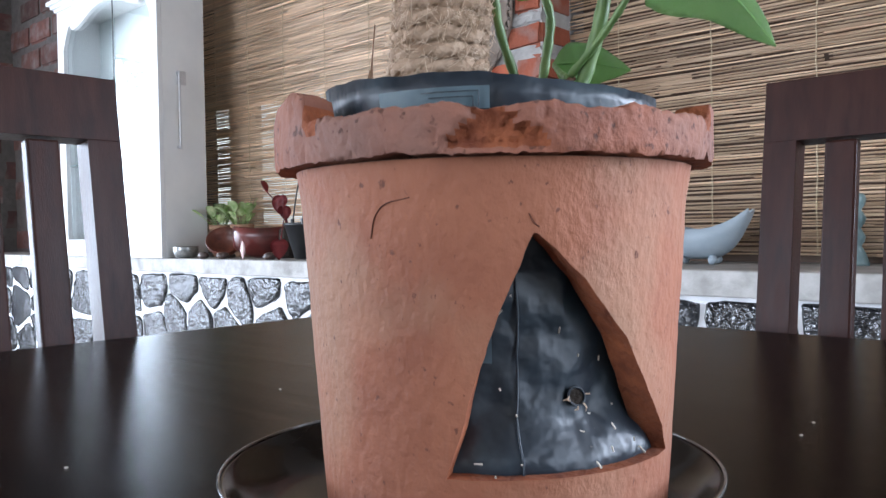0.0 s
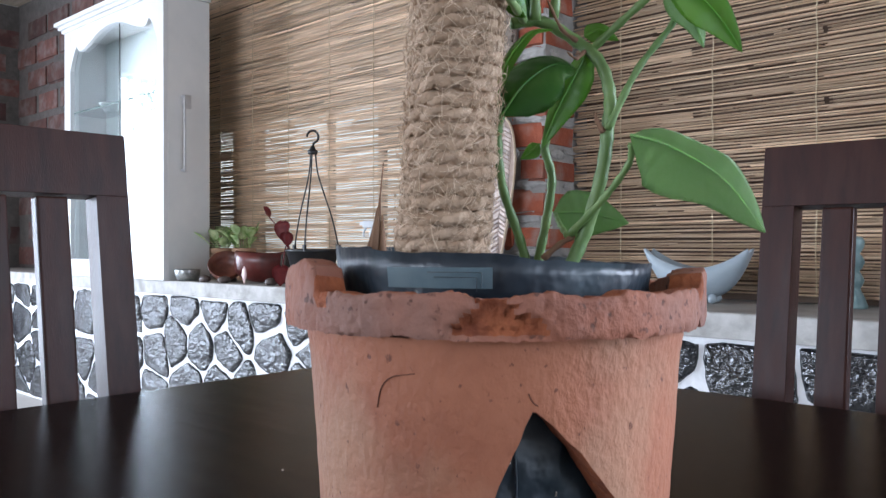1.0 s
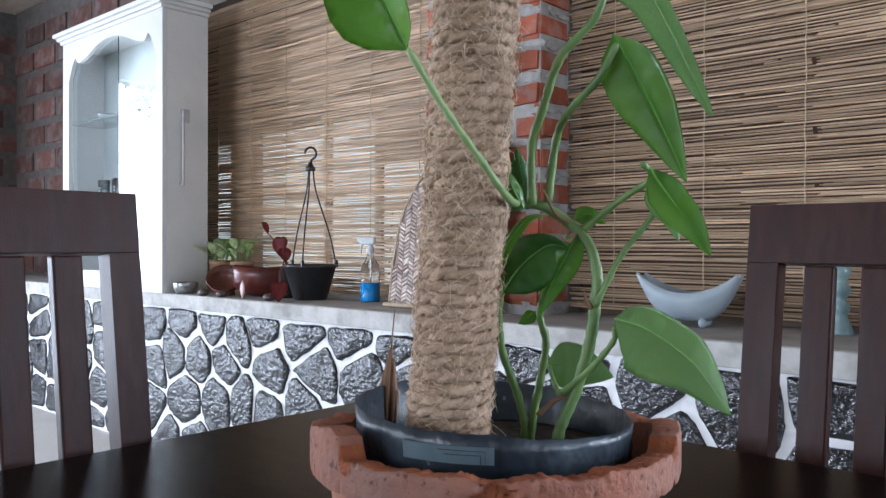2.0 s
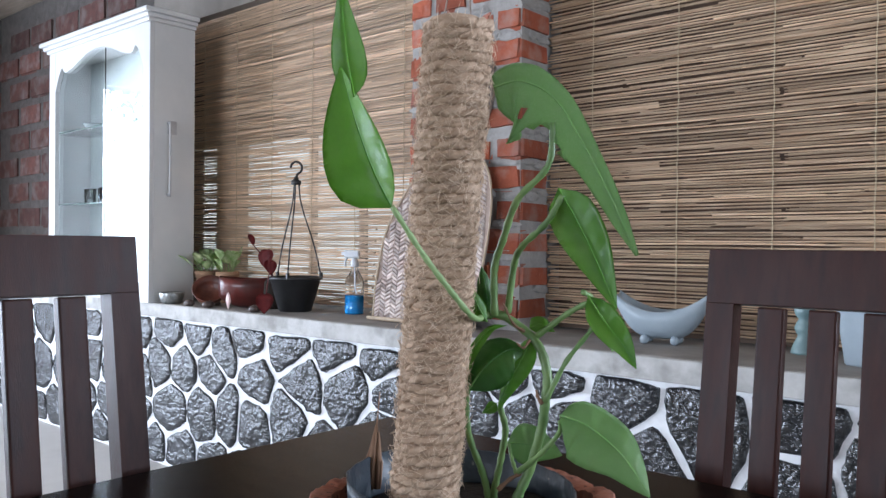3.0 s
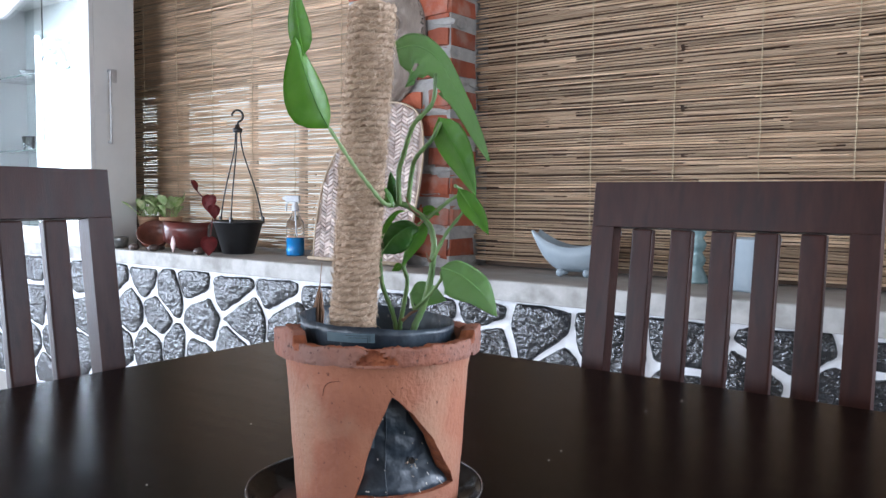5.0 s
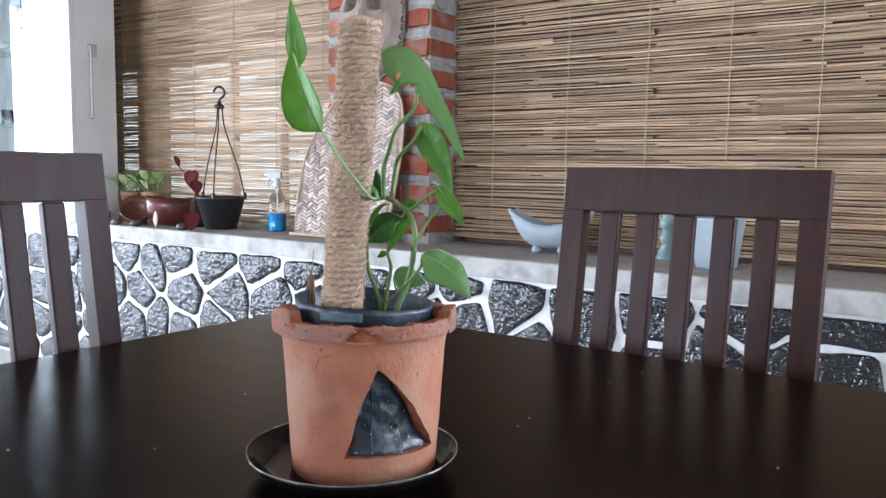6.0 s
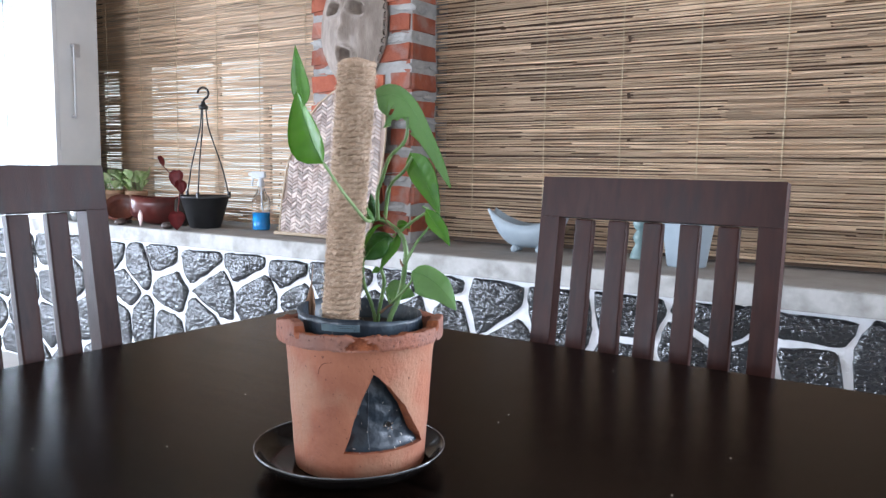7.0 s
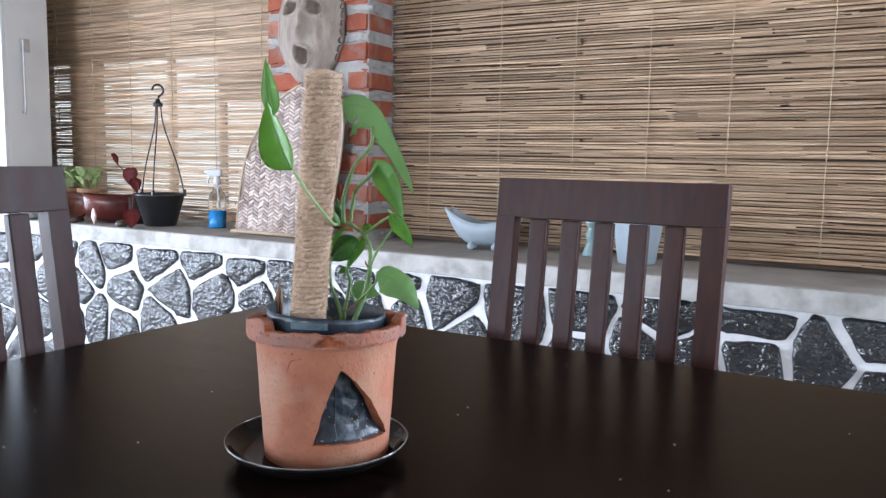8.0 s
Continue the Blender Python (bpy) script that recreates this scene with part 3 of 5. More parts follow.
def terracotta_pot():
    pot = tagged(empty("terracotta_pot", POT), "chipped orange terracotta pot with arched hole in black saucer", "pot")
    zs = [0.757, 0.764, 0.772, 0.78, 0.786] + [0.786 + 0.083 * k / 16 for k in range(1, 17)] + [0.873, 0.879, 0.885, 0.89, 0.894]
    nh, no = 10, 62
    outer, inner = [], []
    bm = bmesh.new()
    for z in zs:
        l, r = lerp_table(HOLE_L, z), lerp_table(HOLE_R, z)
        if z > 0.8695:
            r = l + 0.8 + (z - 0.869) * 900
        l += noise.noise((z * 130, 2, 0)) * 0.7
        r += noise.noise((z * 160, 8, 0)) * 1.2
        angs = [l + (r - l) * k / nh for k in range(nh)] + [r + (360 - (r - l)) * k / no for k in range(no)]
        R = 0.0705 + (z - 0.757) / 0.138 * 0.0093 + 0.0012 * max(0, (z - 0.88) / 0.014)
        ro, ri = [], []
        for d in angs:
            a = radians(d)
            w = 0.0005 * noise.noise((math.cos(a) * 5, math.sin(a) * 5, z * 60)) + 0.0002 * noise.noise((math.cos(a) * 18, math.sin(a) * 18, z * 200))
            ro.append(bm.verts.new(((R + w) * math.cos(a), (R + w) * math.sin(a), z - 0.75)))
            ri.append(bm.verts.new(((R - 0.0125) * math.cos(a), (R - 0.0125) * math.sin(a), z - 0.75)))
        outer.append(ro)
        inner.append(ri)
    n = nh + no
    i0, i1 = zs.index(0.786), 4 + 16

    def open_cell(i, k):
        return k < nh and i0 <= i < i1
    for i in range(len(zs) - 1):
        for k in range(n):
            if open_cell(i, k):
                continue
            k2 = (k + 1) % n
            bm.faces.new((outer[i][k], outer[i][k2], outer[i + 1][k2], outer[i + 1][k]))
            bm.faces.new((inner[i][k2], inner[i][k], inner[i + 1][k], inner[i + 1][k2]))
    raw = []
    for i in range(i0, i1):
        raw.append(bm.faces.new((outer[i][0], inner[i][0], inner[i + 1][0], outer[i + 1][0])))
        raw.append(bm.faces.new((inner[i][nh], outer[i][nh], outer[i + 1][nh], inner[i + 1][nh])))
    for k in range(nh):
        raw.append(bm.faces.new((outer[i0][k], outer[i0][k + 1], inner[i0][k + 1], inner[i0][k])))
        bm.faces.new((outer[i1][k + 1], outer[i1][k], inner[i1][k], inner[i1][k + 1]))
    bm.faces.new(outer[0][::-1])
    for f in raw:
        f.material_index = 1
    bmesh.ops.recalc_face_normals(bm, faces=bm.faces)
    bm.faces.ensure_lookup_table()
    part("body", bm, [M_TERRA, M_TERRA_RAW], pot, smooth=True, sharp=0.7)
    # rim: a thick band with broken edges
    bm = bmesh.new()
    seg, rings, depth = 420, [], []
    for k in range(seg):
        d = 360 * k / seg
        a = radians(d)
        dd = (d + 180) % 360 - 180
        top = rim_height(d) - 0.75
        ca, sa = math.cos(a), math.sin(a)
        bot = 0.1445 + 0.0011 * noise.noise((d * 0.12, 9, 0)) + 0.0008 * noise.noise((d * 0.6, 2, 0)) + 0.0035 * math.exp(-((dd - 12) / 1.6) ** 2) + 0.0016 * math.exp(-((dd + 72) / 3) ** 2)
        lead = 0.0755
        row, cuts = [(0.0795, bot + 0.0002)], [0]
        for j in range(9):
            f = j / 8
            z = bot + (top - bot) * f
            rnd = 0.0007 * (max(0, 0.13 - f) / 0.13) ** 2 + 0.0007 * (max(0, f - 0.87) / 0.13) ** 2
            # the bite out of the front of the band
            lo, hi = -63 + 9 * f + 2.0 * noise.noise((f * 6, 3, 0)), -35 - 14 * f + 2.5 * noise.noise((f * 7, 6, 0))
            inb = min(max((dd - lo) / 1.5, 0), 1) * min(max((hi - dd) / 2.5, 0), 1) * min(1, f * 3 + 0.25)
            cut = inb * (0.0042 + 0.0022 * noise.noise((d * 0.5, f * 4, 1)) + 0.0012 * noise.noise((d * 1.4, f * 9, 4)))
            rough = 0.0003 * noise.noise((ca * 22, sa * 22, z * 260)) + 0.00022 * noise.noise((ca * 60, sa * 60, z * 700))
            pit = 0.0016 * max(0, noise.noise((ca * 48, sa * 48, z * 330)) - 0.34) * 3
            row.append((0.0893 - rnd - cut + rough - pit, z))
            cuts.append(inb)
        lump = 0.0007 * noise.noise((ca * 50, sa * 50, 3)) + 0.0006 * noise.noise((ca * 120, sa * 120, 5))
        row += [(0.088 - cuts[-1] * 0.004, top + 0.0002 + lump * 0.6), (0.08, top + lump * 1.3 - 0.0004), (lead + 0.001, top - 0.0012 + lump), (lead, bot + 0.006), (0.0705, bot - 0.002)]
        rings.append([bm.verts.new((r * ca, r * sa, z)) for r, z in row])
        depth.append(cuts)
    for k in range(seg):
        p, q = rings[k], rings[(k + 1) % seg]
        dd = (360 * k / seg + 180) % 360 - 180
        for j in range(len(p) - 1):
            f = bm.faces.new((p[j], q[j], q[j + 1], p[j + 1]))
            if (j < 10 and depth[k][j] > 0.5) or (-98 < dd < 14 and j in (10, 11)) or -99 < dd < -94 and j > 5 or 10 < dd < 15 and j >= 6:
                f.material_index = 1
        bm.faces.new((p[-1], q[-1], q[0], p[0]))
    bmesh.ops.recalc_face_normals(bm, faces=bm.faces)
    part("rim", bm, [M_TERRA_RIM, M_TERRA_RAW], pot, "thick broken rim with rough chipped edges", smooth=True, sharp=1.0)
    # hairline cracks and nicks in the wall
    for pts in ([(-83, 0.868), (-81.5, 0.875), (-78, 0.8795), (-71, 0.8815)], [(-42, 0.8755), (-40.8, 0.8725), (-39.5, 0.8712)]):
        bm = bmesh.new()
        line = []
        for d, z in pts:
            R = 0.0705 + (z - 0.757) / 0.138 * 0.0093 + 0.0001
            line.append((R * math.cos(radians(d)), R * math.sin(radians(d)), z - 0.75))
        tube(bm, smooth_path(line, 6), 0.0003, 5)
        part("crack", bm, M_CRACK, pot, "dark hairline crack")
    return pot


# lighter glaze colour that paints the thin highlight on the saucer's lip
M_LIP_HIGHLIGHT = mat("glaze_edge_highlight", (0.05, 0.05, 0.05), (0.16, 0.16, 0.155), 30, 0.15, coat=0.6)


def saucer():
    s = tagged(empty("saucer", POT - 0.011 * U), "glossy black round saucer under the terracotta pot", "saucer")
    bm = bmesh.new()
    lathe(bm, [(0.060, 0.0005), (0.074, 0.0008), (0.09, 0.007), (0.099, 0.0155), (0.1027, 0.0195), (0.1037, 0.0215), (0.103, 0.0228), (0.1013, 0.0222), (0.097, 0.0172), (0.088, 0.0098), (0.076, 0.0064), (0.02, 0.006)], 96)
    part("dish", bm, M_SAUCER, s, smooth=True)
    bm = bmesh.new()
    tube(bm, [(0.1033 * math.cos(2 * math.pi * k / 96), 0.1033 * math.sin(2 * math.pi * k / 96), 0.0231) for k in range(97)], 0.0008, 6, False)
    part("lip", bm, M_LIP_HIGHLIGHT, s, "paler ring painting the highlight along the lip", True)
    return s


def bag_top(a):
    return 0.9225 + 0.004 * math.cos(a + 2.5) + 0.0022 * noise.noise((math.cos(a) * 2, math.sin(a) * 2, 4)) + 0.0006 * noise.noise((math.cos(a) * 9, math.sin(a) * 9, 6))


def collar_radius(a, z):
    """The free collar of the bag above the pot's rim, with a few soft corners."""
    return 0.0652 + 0.0018 * math.sin(a * 3 + 1.0) + 0.0003 * math.sin(a * 5) + 0.12 * (z - 0.915) + 0.006 * max(0, math.cos(a + 0.89)) ** 2


def film_radius(z):
    """The bag is slack inside the pot and flares out over its top."""
    return 0.052 + 0.0055 * min(1, max(0, (z - 0.77) / 0.02)) + 0.0085 * min(1, max(0, (z - 0.872) / 0.03)) ** 1.5 + 0.0095 * math.exp(-((z - 0.786) / 0.013) ** 2)


def plant_bag():
    g = tagged(empty("plant_bag", POT), "black plastic nursery bag of soil set inside the terracotta pot", "bag")
    bm = bmesh.new()
    seg, zs = 180, [0.770, 0.7725] + [0.776 + 0.004 * k for k in range(33)]
    rings = []
    for z in zs + ["mid", "top", "in", "soil"]:
        ring = []
        for k in range(seg):
            a = 2 * math.pi * k / seg
            t = bag_top(a)
            zz = {"mid": t * 0.5 + 0.455, "top": t, "in": t - 0.0004, "soil": 0.899}.get(z, z) if isinstance(z, str) else z
            R = film_radius(zz)
            ca, sa = math.cos(a), math.sin(a)
            fold = 0.0034 * (0.7 - 2 * abs(noise.noise((ca * 2.6 + zz * 22, sa * 2.6, zz * 48)))) + 0.0018 * (0.5 - abs(noise.noise((ca * 6 - zz * 40, sa * 6, zz * 100))) * 2)
            if zz > 0.905:
                R = collar_radius(a, zz)
                R -= 0.0022 * math.exp(-((math.degrees(a) - 310) / 2.5) ** 2)
            if z == "in":
                R -= 0.0009
            if z == "soil":
                R -= 0.002
            R += fold * (0.12 if zz > 0.905 else 0.6)
            ring.append(bm.verts.new((R * math.cos(a), R * math.sin(a), zz - 0.75)))
        rings.append(ring)
    for p, q in zip(rings, rings[1:]):
        for k in range(seg):
            bm.faces.new((p[k], p[(k + 1) % seg], q[(k + 1) % seg], q[k]))
    bm.faces.new(rings[0][::-1])
    part("film", bm, M_BAG, g, "crinkled black plastic film", smooth=True)
    bm = bmesh.new()
    lathe(bm, [(0.0625, 0.1505), (0.05, 0.1515), (0.03, 0.1522), (0.012, 0.1525)], 40, wob=lambda a, i: 1 + 0.02 * noise.noise((math.cos(a) * 3, math.sin(a) * 3, i)))
    part("soil", bm, M_SOIL, g, "dark potting soil", smooth=True)
    # side seam, drain hole and a pale printed patch low on the film
    def on_film(deg, z, off=0.0012):
        R = film_radius(z) + off + 0.0012
        return Vector((R * math.cos(radians(deg)), R * math.sin(radians(deg)), z - 0.75))
    bm = bmesh.new()
    tube(bm, [on_film(-43 + 1.2 * noise.noise((k * 0.4, 0, 0)), 0.776 + 0.1 * k / 14, 0.0006) for k in range(15)], 0.0005, 5)
    part("seam", bm, M_BAG, g, "heat-sealed side seam", True)
    bm = bmesh.new()
    c = on_film(-22, 0.8105, 0.0016)
    n0 = Vector((math.cos(radians(-22)), math.sin(radians(-22)), 0))
    t0 = n0.cross(Vector((0, 0, 1)))
    ring = [c + 0.0034 * (1 + 0.1 * math.sin(k * 0.7)) * (math.cos(k * math.pi / 9) * t0 + math.sin(k * math.pi / 9) * Vector((0, 0, 1))) for k in range(19)]
    tube(bm, ring, 0.0005, 5, False)
    hole = part("drain_hole", bm, M_BAG, g, "torn drain hole with raised edge", True)
    bm = bmesh.new()
    bm.faces.new([bm.verts.new(q - n0 * 0.0002) for q in ring[:-1]])
    part("hole_soil", bm, M_SOIL, hole, "dark soil in the torn hole")
    rr = random.Random(5)
    for k in range(5):
        a0 = rr.uniform(0, 2 * math.pi)
        p0 = c + 0.0036 * (math.cos(a0) * t0 + math.sin(a0) * Vector((0, 0, 1))) + n0 * 0.0006
        d0 = (math.cos(a0 + rr.uniform(-1, 1)) * t0 + math.sin(a0 + rr.uniform(-1, 1)) * Vector((0, 0, 1)))
        l0 = rr.uniform(0.001, 0.0032)
        part("root_fibre", tube(bmesh.new(), [p0, p0 + d0 * l0 * 0.5 + n0 * 0.0012, p0 + d0 * l0], [0.00035, 0.0003, 0.0002], 4), M_FIBRE, hole, "pale dry root fibre")
    rd = random.Random(77)
    for k in range(26):
        dg, z = rd.uniform(-55, 5), rd.uniform(0.785, 0.85)
        if dg > 20 - (z - 0.78) * 700:
            continue
        bm = bmesh.new()
        q = on_film(dg, z, 0.0022)
        l = rd.uniform(0.0008, 0.004)
        tube(bm, [q, q + Vector((rd.uniform(-l, l), rd.uniform(-l, l), rd.uniform(-l, l)))], 0.00035, 4)
        part("grit", bm, M_CRUMB, g, "fleck of pale dried root")
    bm = bmesh.new()
    q = [bm.verts.new(on_film(dg, z, 0.0016)) for dg, z in ((-60, 0.824), (-51.5, 0.8235), (-51.5, 0.838), (-60, 0.8385))]
    bm.faces.new(q)
    bmesh.ops.solidify(bm, geom=bm.faces, thickness=0.0003)
    part("printed_patch", bm, M_LABEL, g, "pale printed patch")
    # printed strip
    bm = bmesh.new()
    lo, hi = [], []
    for k in range(22):
        d = -84 + 33 * k / 21
        a = radians(d)
        lo.append(bm.verts.new(Vector((math.cos(a), math.sin(a), 0)) * (collar_radius(a, 0.911) + 0.0012) + Vector((0, 0, 0.161))))
        hi.append(bm.verts.new(Vector((math.cos(a), math.sin(a), 0)) * (collar_radius(a, 0.9185) + 0.0012) + Vector((0, 0, 0.1685))))
    for k in range(21):
        bm.faces.new((lo[k], lo[k + 1], hi[k + 1], hi[k]))
    bmesh.ops.solidify(bm, geom=bm.faces, thickness=0.0003)
    strip = part("print", bm, M_LABEL, g, "pale blue printed strip")
    for z, d0, d1 in ((0.1668, -70, -54), (0.1650, -68, -55.5)):
        bm = bmesh.new()
        ps = []
        for k in range(9):
            a = radians(d0 + (d1 - d0) * k / 8)
            R = collar_radius(a, 0.75 + z) + 0.0016
            ps.append(Vector((R * math.cos(a), R * math.sin(a), z)))
        tube(bm, ps + [ps[-1] - Vector((0, 0, 0.005))], 0.00022, 4)
        part("print_line", bm, M_BAG, strip)
    return g


terracotta_pot()
saucer()
plant_bag()


def coir_pole():
    p = tagged(empty("moss_pole", POT + Vector((0, 0, 0.155))), "support pole wrapped in hairy brown coir rope", "pole")
    base, top = at_pot(-0.0222, -0.024, 0.895), at_pot(-0.0035, -0.048, 1.1765)
    base, top = base - Vector((0, 0, 0.155)), top - Vector((0, 0, 0.155))
    ax = (top - base).normalized()
    s1 = ax.orthogonal().normalized()
    s2 = ax.cross(s1)
    bm = bmesh.new()
    tube(bm, [base + (top - base) * k / 12 for k in range(13)] + [top + ax * h for h in (0.002, 0.004, 0.0055)], [0.0166] * 13 + [0.0152, 0.0105, 0.003], 20)
    part("core", bm, M_COIR, p, smooth=True)
    L = (top - base).length
    turns = int(L / 0.0056)
    n = turns * 64
    for ply in range(2):
        bm = bmesh.new()
        pts, rad = [], []
        for k in range(n + 1):
            a = 2 * math.pi * k / 64
            ca, sa, h0 = math.cos(a), math.sin(a), k / n
            r = 0.0161 + 0.0008 * max(0, 1 - h0 * 3) + 0.0013 * noise.noise((ca * 1.4, sa * 1.4, k * 0.006)) + 0.0007 * noise.noise((ca * 4, sa * 4, k * 0.02))
            h = L * k / n + 0.0013 * noise.noise((ca * 1.5, sa * 1.5, k * 0.009)) + 0.0006 * noise.noise((k * 0.05, 3, 0))
            o = ca * s1 + sa * s2
            tw = a * 6.3 + ply * math.pi
            pts.append(base + ax * (h + 0.0009 * math.sin(tw)) + o * (r + 0.0009 * math.cos(tw)))
            rad.append(0.0023 + 0.0006 * noise.noise((k * 0.13, ply, 0)))
        tube(bm, pts, rad, 6)
        part("rope_ply", bm, M_COIR, p, "twisted coir rope strand", smooth=True)
    # loose fibres
    rf = random.Random(12)
    bm = bmesh.new()
    for _ in range(7000):
        a, h = rf.uniform(0, 2 * math.pi), rf.uniform(0.004, L - 0.002)
        o = math.cos(a) * s1 + math.sin(a) * s2
        tang = ax.cross(o)
        q = base + ax * h + o * rf.uniform(0.0176, 0.0192)
        d = (tang * rf.uniform(-1, 1) + ax * rf.uniform(-0.8, 0.8) + o * rf.uniform(-0.1, 0.16)).normalized()
        l = rf.uniform(0.003, 0.012)
        bend = o * rf.uniform(-0.003, 0.003) + ax * rf.uniform(-0.003, 0.003)
        tube(bm, [q, q + d * l * 0.5 + bend * 0.6, q + d * l + bend * 0.2 - o * 0.0008], [0.00018, 0.00015, 0.00008], 3, False)
    tagged(part("coir_fuzz", bm, M_FIBRE, p, "loose pale coir hairs"), kind="stuff")
    return p


coir_pole()


# ---- the climbing plant in the bag ----
def leaf_material(name, c1, c2):
    m = mat(name, c1, c2, 17, 0.3, 0.4, 90, (1, 1, 1), stain=(0.2, 0.38, 0.1), stain_scale=38, stain_amt=0.35, dist=0.0014)
    b = m.node_tree.nodes["Principled BSDF"]
    b.inputs["Transmission Weight"].default_value = 0.0
    b.inputs["Subsurface Weight"].default_value = 0.25
    b.inputs["Subsurface Radius"].default_value = (0.3, 0.6, 0.1)
    b.inputs["Subsurface Scale"].default_value = 0.004
    return m


M_LEAF = leaf_material("leaf_green", (0.032, 0.145, 0.012), (0.11, 0.3, 0.026))
M_LEAF_DARK = leaf_material("leaf_dark_green", (0.018, 0.1, 0.012), (0.035, 0.15, 0.018))
M_LEAF_PALE = leaf_material("leaf_pale_green", (0.13, 0.29, 0.075), (0.2, 0.38, 0.125))
b = M_LEAF_PALE.node_tree
speckle = b.nodes.new("ShaderNodeTexNoise")
speckle.inputs["Scale"].default_value, speckle.inputs["Detail"].default_value = 190, 4
sp_range = b.nodes.new("ShaderNodeMapRange")
sp_range.inputs[1].default_value, sp_range.inputs[2].default_value, sp_range.inputs[4].default_value = 0.56, 0.7, 0.6
sp_mix = b.nodes.new("ShaderNodeMix")
sp_mix.data_type = "RGBA"
sp_mix.inputs[7].default_value = (0.5, 0.62, 0.4, 1)
sp_old = b.nodes["Principled BSDF"].inputs["Base Color"].links[0].from_socket
b.links.new(speckle.outputs["Fac"], sp_range.inputs[0])
b.links.new(sp_range.outputs[0], sp_mix.inputs[0])
b.links.new(sp_old, sp_mix.inputs[6])
b.links.new(sp_mix.outputs[2], b.nodes["Principled BSDF"].inputs["Base Color"])
M_LEAF_PALE.node_tree.nodes["Principled BSDF"].inputs["Roughness"].default_value = 0.5
let_light_through(M_LEAF, 0.15, (0.22, 0.5, 0.04))
let_light_through(M_LEAF_PALE, 0.1, (0.28, 0.46, 0.13))
M_STEM = mat("green_stem", (0.075, 0.16, 0.045), (0.19, 0.3, 0.1), 50, 0.45, 0.3, 200, stain=(0.06, 0.1, 0.03), stain_scale=40, stain_amt=0.5, dist=0.0008)
M_PETIOLE = mat("pale_green_stalk", (0.16, 0.26, 0.09), (0.27, 0.37, 0.16), 50, 0.5, 0.3, 200, dist=0.0008)
M_BARK = mat("dry_brown_bark", (0.14, 0.07, 0.04), (0.26, 0.15, 0.09), 60, 0.85, 0.8, 150, (1, 1, 0.2), dist=0.002)
plant = tagged(empty("climbing_plant", POT), "green heart-leaved climbing plant growing up the coir pole", "plant")


def leaf(mid, wl, wr, tl=25, tr=25, material=None, hole=None, label="", curl=0.15, ns=36, na=5, up=0.35):
    """A leaf along a midrib of (u, a, z) points; wl and wr are the half widths from base to tip on its two sides,
    tl and tr the degrees by which the halves bend away."""
    path = smooth_path([at_pot(*p) for p in mid], 12)
    bm = bmesh.new()
    rows = []
    front = -A + Vector((0, 0, up))
    for i in range(ns + 1):
        f = i / ns
        k = f * (len(path) - 1)
        k0 = min(int(k), len(path) - 2)
        p = path[k0].lerp(path[k0 + 1], k - k0)
        T = (path[min(k0 + 2, len(path) - 1)] - path[max(k0 - 1, 0)]).normalized()
        V = (front - T * front.dot(T)).normalized()
        S = T.cross(V).normalized()

        def half(ws):
            g = f * (len(ws) - 1)
            g0 = min(int(g), len(ws) - 2)
            return ws[g0] + (ws[g0 + 1] - ws[g0]) * (g - g0)
        row = []
        for side, ws, ang in ((-1, wl, tl), (1, wr, tr)):
            w = half(ws)
            d = side * S * math.cos(radians(ang)) - V * math.sin(radians(ang))
            seq = []
            for j in range(na, 0, -1) if side < 0 else range(1, na + 1):
                s = j / na
                rip = 0.035 * w * math.sin(f * 17 + side * 2) * s
                seq.append(bm.verts.new(p + d * w * s - V * (curl * w * s * s) + V * rip - V * 0.07 * w * math.cos(f * 44 + s * 5) * s * (1 - s)))
            if side < 0:
                row += seq + [bm.verts.new(p - V * 0.0004)]
            else:
                row += seq
        rows.append(row)
    for i in range(ns):
        for j in range(2 * na):
            if hole and (i, j) in hole:
                continue
            bm.faces.new((rows[i][j], rows[i][j + 1], rows[i + 1][j + 1], rows[i + 1][j]))
    bmesh.ops.solidify(bm, geom=bm.faces, thickness=0.0005)
    lf = part("leaf", bm, material or M_LEAF, plant, label, smooth=True)
    bm = bmesh.new()
    tube(bm, [q - front.normalized() * -0.0003 for q in path], [0.0006 * (1 - 0.8 * k / len(path)) for k in range(len(path))], 5)
    part("midrib", bm, material or M_LEAF, lf, smooth=True)
    return lf


HEART = [0.004, 0.62, 0.92, 1.0, 0.97, 0.86, 0.7, 0.5, 0.28, 0.02]


def heart(w):
    return [w * h for h in HEART]


leaf([(0.0525, -0.042, 0.9685), (0.0675, -0.044, 0.9635), (0.0842, -0.054, 0.9505), (0.0972, -0.06, 0.931)], heart(.0205), heart(.0205), 6, 14, M_LEAF_PALE, label="broad pale leaf speckled with light", up=1.3)
leaf([(.027, .008, .941), (.042, .006, .9405), (.059, .0, .936)], heart(.0125), heart(.012), 5, 10, M_LEAF_PALE)
leaf([(0.0032, -0.027, 0.9786), (0.0132, -0.0257, 0.9921), (0.0256, -0.0213, 1.0006), (0.0366, -0.016, 0.9992)], heart(.0165), heart(.0155), 30, -8, M_LEAF_DARK, label="folded dark green leaf")
leaf([(-0.0002, -0.025, 0.9834), (0.0046, -0.0263, 0.9988), (0.0151, -0.0247, 1.0127), (0.0247, -0.022, 1.0146)], heart(.004), heart(.0035), 40, -10, M_LEAF)
leaf([(0.0397, -0.018, 1.008), (0.033, -0.0187, 0.9947), (0.0263, -0.0193, 0.9814), (0.0201, -0.02, 0.9662)], heart(.0085), heart(.007), 20, 35, M_LEAF)
